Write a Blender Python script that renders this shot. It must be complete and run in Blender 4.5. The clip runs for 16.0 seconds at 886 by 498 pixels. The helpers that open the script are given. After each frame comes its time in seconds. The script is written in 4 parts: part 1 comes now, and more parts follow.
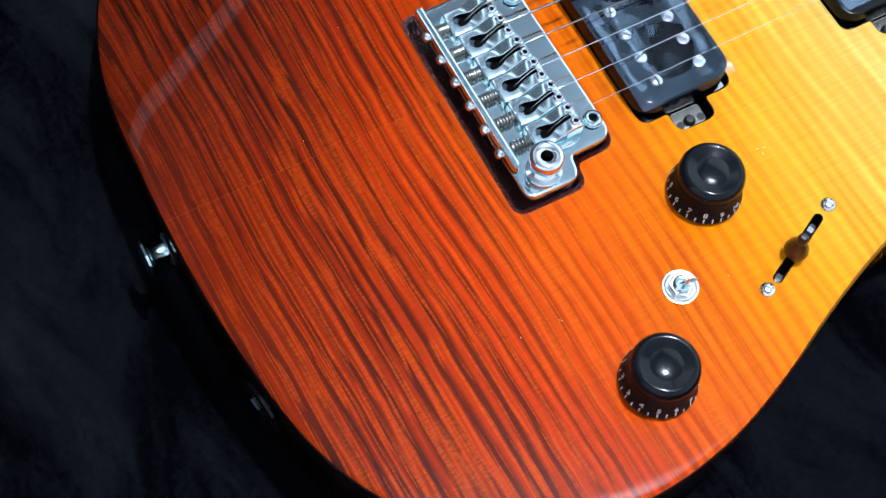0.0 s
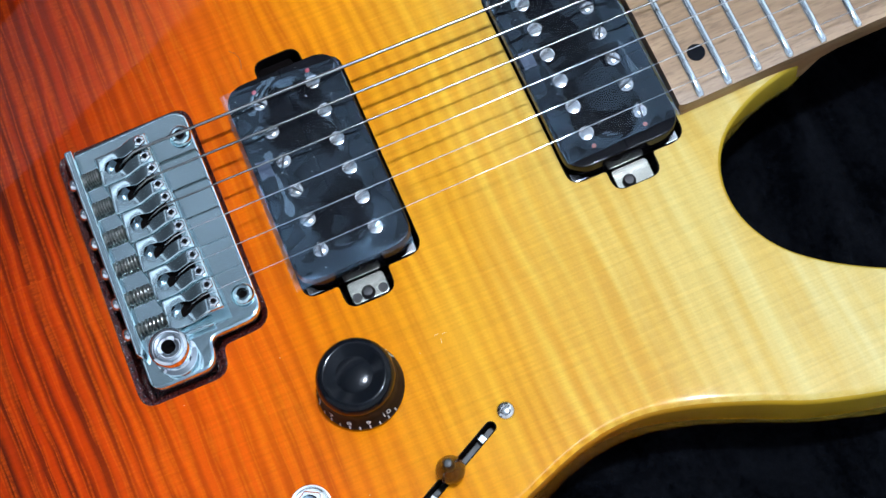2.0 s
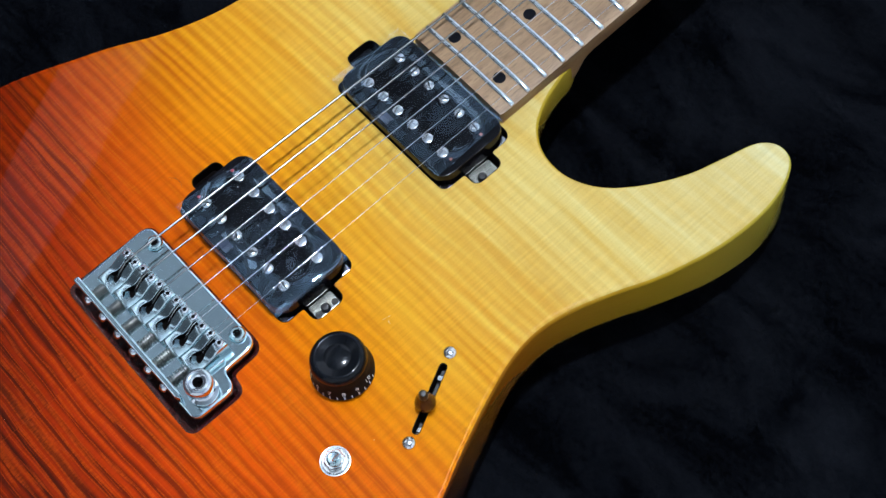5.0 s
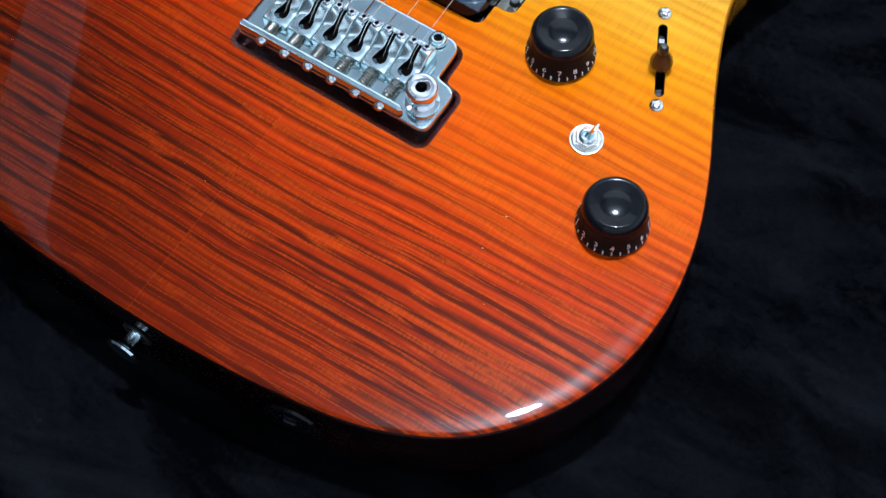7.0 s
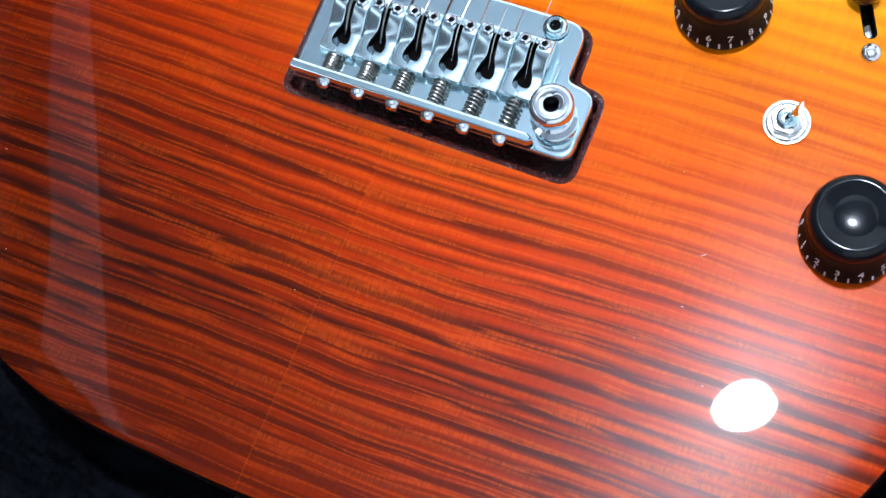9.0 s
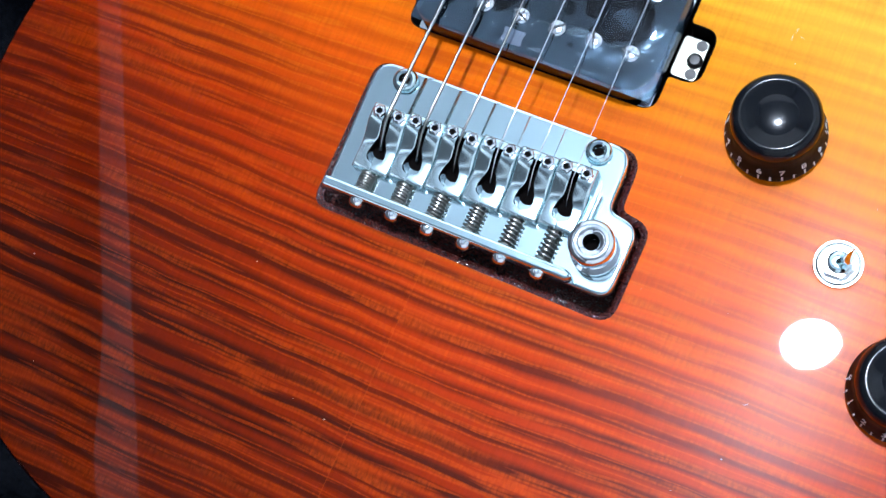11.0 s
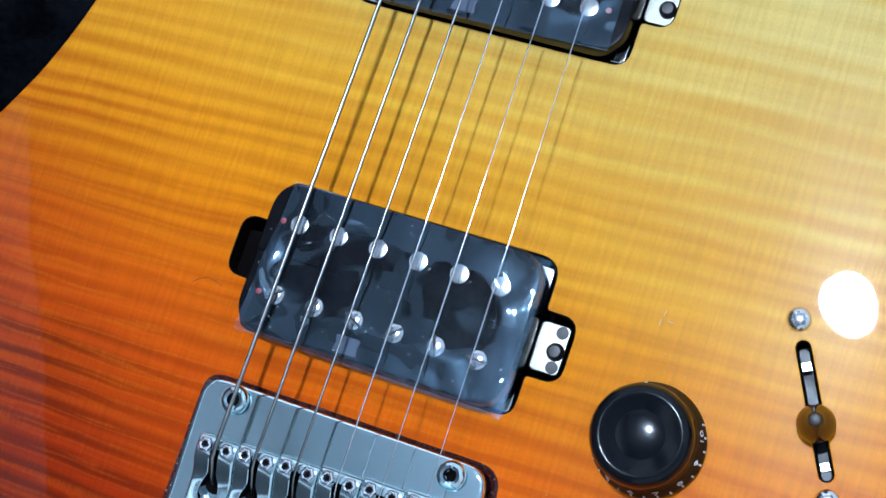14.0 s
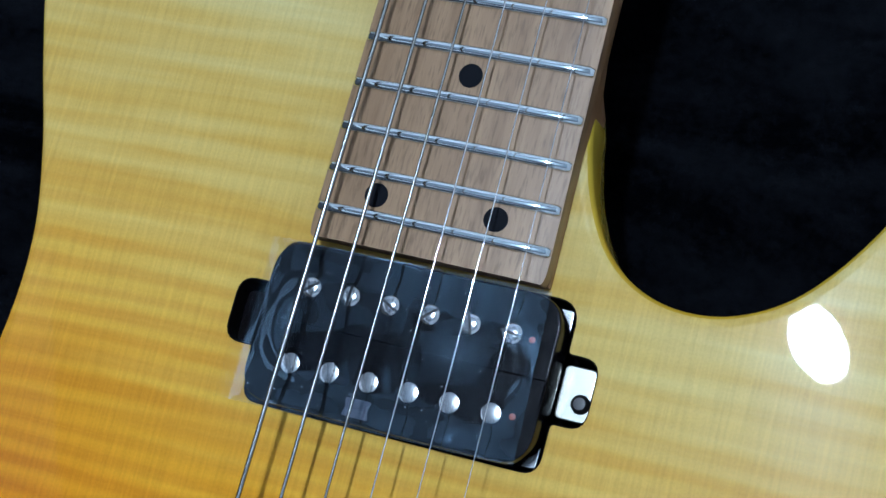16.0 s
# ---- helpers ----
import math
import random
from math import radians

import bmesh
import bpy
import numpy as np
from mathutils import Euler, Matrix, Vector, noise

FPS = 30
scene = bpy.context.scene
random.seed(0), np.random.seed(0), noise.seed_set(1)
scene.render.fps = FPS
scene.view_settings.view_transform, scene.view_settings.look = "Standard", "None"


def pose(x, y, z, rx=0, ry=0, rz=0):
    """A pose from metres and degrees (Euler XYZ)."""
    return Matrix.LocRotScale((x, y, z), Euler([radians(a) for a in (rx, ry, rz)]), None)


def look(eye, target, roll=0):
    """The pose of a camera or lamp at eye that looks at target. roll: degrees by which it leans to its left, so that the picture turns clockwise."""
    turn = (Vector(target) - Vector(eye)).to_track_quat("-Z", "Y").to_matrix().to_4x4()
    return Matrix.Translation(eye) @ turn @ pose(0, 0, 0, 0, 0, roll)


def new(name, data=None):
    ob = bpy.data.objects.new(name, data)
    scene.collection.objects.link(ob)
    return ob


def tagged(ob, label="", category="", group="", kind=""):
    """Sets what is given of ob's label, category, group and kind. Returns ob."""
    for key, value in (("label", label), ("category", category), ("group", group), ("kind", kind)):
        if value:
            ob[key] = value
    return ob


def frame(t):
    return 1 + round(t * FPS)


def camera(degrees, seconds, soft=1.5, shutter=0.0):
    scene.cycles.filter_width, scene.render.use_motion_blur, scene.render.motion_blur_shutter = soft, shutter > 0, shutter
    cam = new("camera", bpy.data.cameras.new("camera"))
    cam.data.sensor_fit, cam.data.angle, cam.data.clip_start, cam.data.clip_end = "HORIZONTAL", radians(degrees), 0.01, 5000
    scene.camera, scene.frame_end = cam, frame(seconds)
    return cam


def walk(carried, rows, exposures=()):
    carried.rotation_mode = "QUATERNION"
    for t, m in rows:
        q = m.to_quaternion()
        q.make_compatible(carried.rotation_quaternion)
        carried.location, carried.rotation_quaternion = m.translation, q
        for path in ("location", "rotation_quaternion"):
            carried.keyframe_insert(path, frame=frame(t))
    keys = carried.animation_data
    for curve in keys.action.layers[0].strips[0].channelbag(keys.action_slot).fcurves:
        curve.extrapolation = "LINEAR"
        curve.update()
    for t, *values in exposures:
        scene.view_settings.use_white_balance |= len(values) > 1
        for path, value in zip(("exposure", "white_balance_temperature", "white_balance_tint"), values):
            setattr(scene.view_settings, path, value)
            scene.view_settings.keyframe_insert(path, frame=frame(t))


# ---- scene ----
cam = camera(32.384, 16.0, soft=1.5)
walk(cam, [(t, look(eye, target, roll)) for t, eye, target, roll in [
    (0, (0.22985, -0.19105, 0.46382), (0.04723, -0.06047, 0.0), 7.89),
    (0.5, (0.24175, -0.14001, 0.45204), (0.07107, -0.03319, 0.0), 5.50),
    (1, (0.23181, -0.08003, 0.45138), (0.07050, 0.01092, 0.0), 4.70),
    (1.5, (0.21515, -0.00698, 0.44604), (0.05765, 0.05317, 0.0), -2.45),
    (2, (0.19293, 0.04553, 0.44163), (0.03871, 0.07032, 0.0), -14.53),
    (2.5, (0.17968, 0.08901, 0.43926), (0.00709, 0.08611, 0.0), -25.63),
    (3, (0.16517, 0.15064, 0.45817), (-0.02185, 0.11875, 0.0), -36.33),
    (3.2, (0.17045, 0.16018, 0.47191), (-0.03640, 0.13937, 0.0), -34.31),
    (5.3, (0.31973, -0.07955, 0.58101), (0.07732, 0.07084, 0.0), -11.31),
    (5.5, (0.32862, -0.09430, 0.58441), (0.08285, 0.04657, 0.0), -11.79),
    (6, (0.31769, -0.13348, 0.56412), (0.10070, 0.01200, 0.0), -2.43),
    (6.5, (0.27365, -0.21457, 0.52991), (0.10253, -0.02574, 0.0), 0.93),
    (7, (0.21168, -0.25332, 0.48264), (0.07598, -0.06080, 0.0), -2.43),
    (7.5, (0.15827, -0.23423, 0.42705), (0.03115, -0.05586, 0.0), -8.85),
    (8, (0.14093, -0.20376, 0.38662), (0.04155, -0.07378, 0.0), -15.91),
    (8.5, (0.13384, -0.17662, 0.38722), (0.04218, -0.07845, 0.0), -22.06),
    (9, (0.13132, -0.15645, 0.38291), (0.02244, -0.05960, 0.0), -27.07),
    (9.2, (0.12449, -0.14874, 0.38172), (0.01933, -0.05660, 0.0), -27.34),
    (11.3, (0.11205, -0.08158, 0.38823), (-0.00076, -0.02370, 0.0), -39.72),
    (11.5, (0.11389, -0.07362, 0.38524), (0.00322, -0.01960, 0.0), -41.14),
    (12, (0.11926, -0.05115, 0.37912), (0.00629, -0.00567, 0.0), -46.42),
    (12.5, (0.11632, -0.04200, 0.37085), (0.00182, 0.00297, 0.0), -47.44),
    (13, (0.11353, -0.02463, 0.36432), (0.00123, 0.01807, 0.0), -48.91),
    (13.5, (0.11773, -0.00721, 0.35633), (0.00643, 0.03998, 0.0), -48.15),
    (14, (0.11938, 0.01771, 0.35092), (0.00721, 0.05950, 0.0), -51.73),
    (14.5, (0.11979, 0.04607, 0.34980), (0.00355, 0.08418, 0.0), -54.71),
    (15, (0.12551, 0.07174, 0.34337), (-0.00208, 0.10797, 0.0), -57.67),
    (15.5, (0.12535, 0.08970, 0.33216), (-0.00132, 0.13032, 0.0), -56.83),
    (16, (0.11798, 0.10599, 0.32524), (0.00164, 0.15913, 0.0), -51.77),
]], [(0, 0.04, 6250, 10), (1.0, -0.1, 6250, 10), (3.2, -0.5, 6250, 10), (5.3, -0.5, 6350, 10), (6.2, -0.48, 6350, 10), (6.8, -0.25, 6350, 10), (7.5, -0.02, 6350, 10), (8.2, 0.1, 6350, 10), (9.2, 0.08, 6300, 10), (12.0, -0.1, 6050, 10), (13.5, -0.4, 5700, 8), (14.5, -0.7, 5600, 7), (16, -1.02, 5550, 6)])

# ---- world and light ----
world = bpy.data.worlds.new("room_air")
scene.world = world
world.use_nodes = True
world.node_tree.nodes["Background"].inputs["Color"].default_value = (0.75, 0.85, 1.0, 1)
world.node_tree.nodes["Background"].inputs["Strength"].default_value = 0.05
scene.view_settings.exposure = 0.0
BULB = 2650.0
MM = 0.001


# ---- material helpers ----
class Nodes:
    """A small wrapper that adds and links shader nodes."""

    def __init__(self, name):
        self.mat = bpy.data.materials.new(name)
        self.mat.use_nodes = True
        self.tree = self.mat.node_tree
        self.bsdf = self.tree.nodes["Principled BSDF"]

    def add(self, kind, **values):
        node = self.tree.nodes.new(kind)
        for key, value in values.items():
            node.inputs[key].default_value = value
        return node

    def link(self, a, b):
        self.tree.links.new(a, b)

    def set(self, **values):
        for key, value in values.items():
            self.bsdf.inputs[key.replace("_", " ")].default_value = value

    def coords(self, scale=(1, 1, 1), turn=(0, 0, 0)):
        tex = self.add("ShaderNodeTexCoord")
        m = self.add("ShaderNodeMapping", Scale=scale, Rotation=turn)
        self.link(tex.outputs["Object"], m.inputs["Vector"])
        return m.outputs["Vector"]

    def noise(self, vector, scale, detail=3.0, rough=0.55, warp=0.0):
        n = self.add("ShaderNodeTexNoise", Scale=scale, Detail=detail, Roughness=rough, Distortion=warp)
        self.link(vector, n.inputs["Vector"])
        return n.outputs["Fac"]

    def math(self, op, a, b=None, clamp=False):
        n = self.tree.nodes.new("ShaderNodeMath")
        n.operation, n.use_clamp = op, clamp
        for k, v in enumerate((a, b)):
            if v is None:
                continue
            if isinstance(v, (int, float)):
                n.inputs[k].default_value = v
            else:
                self.link(v, n.inputs[k])
        return n.outputs[0]

    def fit(self, value, a, b, c=0.0, d=1.0):
        n = self.add("ShaderNodeMapRange")
        n.clamp = True
        for k, v in zip(("From Min", "From Max", "To Min", "To Max"), (a, b, c, d)):
            n.inputs[k].default_value = v
        self.link(value, n.inputs["Value"])
        return n.outputs["Result"]

    def ramp(self, value, stops):
        n = self.tree.nodes.new("ShaderNodeValToRGB")
        e = n.color_ramp.elements
        while len(e) < len(stops):
            e.new(0.5)
        for k, (p, c) in enumerate(stops):
            e[k].position, e[k].color = p, (*c, 1)
        self.link(value, n.inputs["Fac"])
        return n.outputs["Color"]

    def mix(self, fac, a, b, mode="MIX"):
        n = self.tree.nodes.new("ShaderNodeMix")
        n.data_type, n.blend_type = "RGBA", mode
        for k, v in ((0, fac), (6, a), (7, b)):
            if isinstance(v, (int, float)):
                n.inputs[k].default_value = v
            elif isinstance(v, tuple):
                n.inputs[k].default_value = (*v, 1)
            else:
                self.link(v, n.inputs[k])
        return n.outputs[2]

    def bump(self, height, strength, distance, target="Normal"):
        n = self.add("ShaderNodeBump", Strength=strength, Distance=distance)
        self.link(height, n.inputs["Height"])
        self.link(n.outputs["Normal"], self.bsdf.inputs[target])
        return n


def plain(name, color, rough, metal=0.0, grain=0.0, size=900.0, coat=0.0, spec=0.5):
    """A simple surface with slight mottling of colour and roughness."""
    n = Nodes(name)
    v = n.coords()
    f = n.noise(v, size, 4.0)
    dark = tuple(c * (1 - 0.35 * grain) for c in color)
    light = tuple(min(1, c * (1 + 0.25 * grain)) for c in color)
    n.link(n.mix(f, dark, light), n.bsdf.inputs["Base Color"])
    n.link(n.fit(n.noise(v, size * 0.23, 3.0), 0.3, 0.7, rough * 0.8, rough * 1.25), n.bsdf.inputs["Roughness"])
    n.set(Metallic=metal, Coat_Weight=coat, Coat_Roughness=0.05, Specular_IOR_Level=spec)
    if grain:
        n.bump(f, 0.12 * grain, 0.0002)
    return n.mat


def lacquer(n, face=True):
    """The thick clear finish over the stain."""
    # fine polishing lines run across the body, so the haze round a reflection is drawn out along it
    along_y = n.tree.nodes.new("ShaderNodeCombineXYZ")
    along_y.inputs[1].default_value = 1.0
    n.link(along_y.outputs[0], n.bsdf.inputs["Tangent"])
    n.set(Roughness=0.21, Anisotropic=0.55, Specular_IOR_Level=0.031, Coat_Weight=1.0, Coat_IOR=1.185, Coat_Roughness=0.012)
    v = n.coords()
    xyz = n.tree.nodes.new("ShaderNodeSeparateXYZ")
    n.link(v, xyz.inputs[0])
    # the finish is not quite level: a slow warp towards the treble edge, and slight waves
    side = n.math("SMOOTH_MAX", n.math("SUBTRACT", xyz.outputs[0], 0.1), -0.06)
    side.node.inputs[2].default_value = 0.03
    y = xyz.outputs[1]
    y2 = n.math("MULTIPLY", y, y)
    level = n.math("MULTIPLY", n.math("MULTIPLY", side, y2), -1.2)
    level = n.math("ADD", level, n.math("MULTIPLY", n.math("MULTIPLY", y2, y), 0.145))
    level = n.math("ADD", level, n.math("MULTIPLY", y2, -0.0175))
    level = n.math("ADD", level, n.math("MULTIPLY", n.noise(v, 16.0, 1.5, 0.4), 0.00019))
    warp = n.bump(level, 1.0, 1.0, "Coat Normal")
    if face:
        n.link(warp.outputs["Normal"], n.bsdf.inputs["Normal"])


BURST = [
    (0.00, (0.23, 0.018, 0.001)),
    (0.16, (0.25, 0.017, 0.001)),
    (0.28, (0.46, 0.034, 0.001)),
    (0.38, (0.65, 0.085, 0.001)),
    (0.43, (0.69, 0.132, 0.001)),
    (0.48, (0.735, 0.230, 0.001)),
    (0.53, (0.745, 0.310, 0.008)),
    (0.59, (0.74, 0.395, 0.030)),
    (0.67, (0.70, 0.455, 0.082)),
    (0.80, (0.66, 0.530, 0.185)),
    (1.00, (0.63, 0.575, 0.300)),
]


def flame_maple():
    """Book-matched figured maple: thin stained lines across the body, fine fibres along it, a burst from dark red to pale yellow."""
    n = Nodes("flame_maple_burst")
    tex = n.add("ShaderNodeTexCoord")
    xyz = n.add("ShaderNodeSeparateXYZ")
    n.link(tex.outputs["Object"], xyz.inputs[0])
    x, y = xyz.outputs[0], xyz.outputs[1]
    # mirrored slant of the figure about the centre seam
    away = n.math("ADD", x, 0.004)
    half = n.math("ABSOLUTE", away)
    bass = n.math("LESS_THAN", away, 0.0)
    leaf = n.math("ADD", half, n.math("MULTIPLY", bass, 0.012))
    slope = n.math("MULTIPLY_ADD", bass, -0.015)
    slope.node.inputs[2].default_value = 0.02
    lift = n.math("MULTIPLY", away, slope)
    bend = n.add("ShaderNodeTexNoise", Scale=6.0, Detail=1.0)
    n.link(tex.outputs["Object"], bend.inputs["Vector"])
    ripple = n.add("ShaderNodeTexNoise", Scale=38.0, Detail=2.0)
    n.link(tex.outputs["Object"], ripple.inputs["Vector"])
    wave = n.math("ADD", n.math("MULTIPLY", n.math("SUBTRACT", bend.outputs["Fac"], 0.5), 0.010), n.math("MULTIPLY", n.math("SUBTRACT", ripple.outputs["Fac"], 0.5), 0.0017))
    yy = n.math("ADD", n.math("SUBTRACT", y, lift), wave)

    def streaks(stretch, scale, detail, rough, shift):
        pos = n.tree.nodes.new("ShaderNodeCombineXYZ")
        n.link(n.math("MULTIPLY", leaf, stretch), pos.inputs[0])
        n.link(yy, pos.inputs[1])
        pos.inputs[2].default_value = shift
        return n.noise(pos.outputs[0], scale, detail, rough)

    def blend(*terms):
        total = None
        for f, k in terms:
            v = n.math("MULTIPLY", f, k)
            total = v if total is None else n.math("ADD", total, v)
        return total

    patch = streaks(0.35, 22.0, 2.0, 0.5, 0.3)
    wide = streaks(0.10, 65.0, 2.0, 0.5, 0.1)
    mid = streaks(0.017, 178.0, 0.6, 0.5, 0.9)
    fine = streaks(0.024, 560.0, 0.8, 0.5, 0.6)
    dash = streaks(0.06, 560.0, 1.5, 0.6, 0.45)

    def comb(period, sway, shift):
        bent = streaks(0.10, 60.0, 0.0, 0.5, shift)
        c = n.math("SINE", blend((yy, 6.2832 / period), (bent, sway)))
        c = n.math("MULTIPLY_ADD", c, 0.5)
        c.node.inputs[2].default_value = 0.5
        return c

    streak = blend((mid, 0.42), (fine, 0.07), (comb(0.0053, 8.0, 0.5), 0.45), (comb(0.0037, 9.0, 0.7), 0.06))
    thread = n.math("ABSOLUTE", n.math("SUBTRACT", streaks(0.016, 260.0, 0.5, 0.5, 0.75), 0.5))
    # fibres along the body
    fib = n.tree.nodes.new("ShaderNodeCombineXYZ")
    n.link(x, fib.inputs[0])
    n.link(n.math("MULTIPLY", y, 0.30), fib.inputs[1])
    fibre = n.noise(fib.outputs[0], 1250.0, 2.0, 0.6)
    long = n.tree.nodes.new("ShaderNodeCombineXYZ")
    n.link(x, long.inputs[0])
    n.link(n.math("MULTIPLY", y, 0.05), long.inputs[1])
    strand = n.noise(long.outputs[0], 950.0, 2.0, 0.6)
    speck = n.noise(tex.outputs["Object"], 1500.0, 2.0, 0.6)
    # burst, slightly tilted and uneven
    tilt = n.math("MULTIPLY", x, n.math("ADD", n.math("MULTIPLY", bass, 0.12), 0.19))
    over = n.math("MAXIMUM", n.math("SUBTRACT", x, 0.05), 0.0)
    tilt = n.math("SUBTRACT", tilt, n.math("MULTIPLY", n.math("MULTIPLY", over, over), 3.0))
    cloud = n.add("ShaderNodeTexNoise", Scale=6.0, Detail=2.0)
    n.link(tex.outputs["Object"], cloud.inputs["Vector"])
    drift = n.math("MULTIPLY", n.math("SUBTRACT", cloud.outputs["Fac"], 0.5), 0.05)
    run = n.math("ADD", n.math("ADD", y, tilt), drift)
    along = n.fit(run, -0.145, 0.235)
    base = n.ramp(along, BURST)
    # soft golden bands in the pale half
    band = n.math("MULTIPLY", n.fit(blend((wide, 0.5), (streaks(0.07, 150.0, 2.0, 0.5, 0.2), 0.5)), 0.42, 0.57), n.ramp(along, [(0.38, (0.0,) * 3), (0.62, (0.75,) * 3), (0.85, (0.72,) * 3), (1.0, (0.45,) * 3)]))
    base = n.mix(band, base, n.mix(1.0, base, (0.86, 0.67, 0.34), "MULTIPLY"))
    # dark stain sits in the thin lines, strongest at the tail
    depth = n.ramp(along, [(0.0, (0.98,) * 3), (0.27, (0.86,) * 3), (0.37, (0.70,) * 3), (0.47, (0.68,) * 3), (0.6, (0.42,) * 3), (0.8, (0.23,) * 3), (1.0, (0.14,) * 3)])
    depth = n.math("MULTIPLY", depth, n.fit(patch, 0.38, 0.60, 0.42, 1.0))
    mask = n.math("MULTIPLY", n.fit(streak, 0.30, 0.67), depth)
    stain = n.ramp(along, [(0.0, (0.036, 0.006, 0.003)), (0.3, (0.062, 0.008, 0.003)), (0.45, (0.36, 0.03, 0.002)), (0.6, (0.46, 0.14, 0.005)), (0.8, (0.47, 0.25, 0.02)), (1.0, (0.60, 0.42, 0.08))])
    col = n.mix(mask, base, stain)
    # thin bright threads and short flecks between the lines
    flecks = n.math("MAXIMUM", n.fit(thread, 0.050, 0.004), n.fit(dash, 0.53, 0.65))
    flecks = n.math("MULTIPLY", flecks, n.fit(fibre, 0.3, 0.7, 0.35, 1.0))
    shine = n.math("MULTIPLY", flecks, n.ramp(along, [(0.0, (0.80,) * 3), (0.36, (0.55,) * 3), (0.55, (0.25,) * 3), (0.75, (0.06,) * 3)]))
    lit = n.ramp(along, [(0.0, (0.44, 0.050, 0.003)), (0.28, (0.66, 0.080, 0.003)), (0.45, (0.74, 0.21, 0.004)), (0.6, (0.74, 0.38, 0.02)), (1.0, (0.7, 0.6, 0.3))])
    col = n.mix(shine, col, lit)
    tone = n.math("ADD", n.math("MULTIPLY", n.fit(strand, 0.3, 0.7), 0.15), n.math("MULTIPLY", n.fit(speck, 0.3, 0.7), 0.08))
    tone = n.math("ADD", tone, 0.86)
    grey = n.tree.nodes.new("ShaderNodeCombineXYZ")
    for k in range(3):
        n.link(tone, grey.inputs[k])
    col = n.mix(1.0, col, grey.outputs[0], "MULTIPLY")
    # the dark end of the burst, deepest on the bass side of the tail
    deep = n.math("MULTIPLY_ADD", x, -0.8)
    n.link(n.math("MULTIPLY", run, -1.0), deep.node.inputs[2])
    dusk = n.fit(deep, -0.005, 0.165)
    col = n.mix(dusk, col, n.mix(1.0, col, (0.36, 0.32, 0.31), "MULTIPLY"))
    # the glued seam of the two halves
    seam = n.math("MULTIPLY", n.math("LESS_THAN", half, 0.00015), 0.06)
    col = n.mix(seam, col, (0.75, 0.16, 0.02))
    n.link(col, n.bsdf.inputs["Base Color"])
    lacquer(n)
    return n.mat


def body_side():
    """The stained edge of the body, from yellow at the horns to near-black at the tail, where stain and the side's
    shade share the colour.
    """
    n = Nodes("stained_shaded_body_edge")
    tex = n.add("ShaderNodeTexCoord")
    xyz = n.add("ShaderNodeSeparateXYZ")
    n.link(tex.outputs["Object"], xyz.inputs[0])
    g = n.noise(n.coords((1, 1, 8)), 60.0, 4.0)
    run = n.math("ADD", xyz.outputs[1], n.math("MULTIPLY", n.math("SUBTRACT", g, 0.5), 0.02))
    col = n.ramp(n.fit(run, -0.145, 0.235), [(0.0, (0.006, 0.002, 0.002)), (0.30, (0.008, 0.002, 0.002)), (0.45, (0.04, 0.008, 0.003)), (0.62, (0.38, 0.14, 0.008)), (0.78, (0.48, 0.29, 0.018)), (1.0, (0.50, 0.42, 0.06))])
    n.link(col, n.bsdf.inputs["Base Color"])
    lacquer(n, False)
    return n.mat


def roasted_maple(name, light, dark):
    n = Nodes(name)
    v = n.coords((1, 0.06, 1))
    f = n.noise(v, 260.0, 5.0, 0.65)
    g = n.noise(n.coords((1, 0.12, 1)), 1400.0, 3.0)
    broad = n.noise(n.coords((1, 0.3, 1)), 30.0, 2.0)
    fac = n.math("ADD", n.math("MULTIPLY", f, 0.6), n.math("MULTIPLY", broad, 0.4))
    c = n.mix(n.fit(fac, 0.35, 0.65), dark, light)
    c = n.mix(n.math("MULTIPLY", n.fit(g, 0.50, 0.68), 0.55), c, tuple(k * 0.55 for k in dark))
    n.link(c, n.bsdf.inputs["Base Color"])
    n.set(Roughness=0.42, Specular_IOR_Level=0.4)
    n.bump(g, 0.08, 0.0002)
    return n.mat


def chrome(name="polished_chrome", rough=0.07, color=(0.64, 0.82, 0.86)):
    n = Nodes(name)
    v = n.coords()
    s = n.noise(n.coords((1, 9, 1)), 500.0, 3.0)
    n.link(n.mix(n.noise(v, 90.0), tuple(c * 0.93 for c in color), color), n.bsdf.inputs["Base Color"])
    n.link(n.fit(s, 0.3, 0.7, rough * 0.9, rough * 1.12), n.bsdf.inputs["Roughness"])
    n.set(Metallic=1.0)
    return n.mat


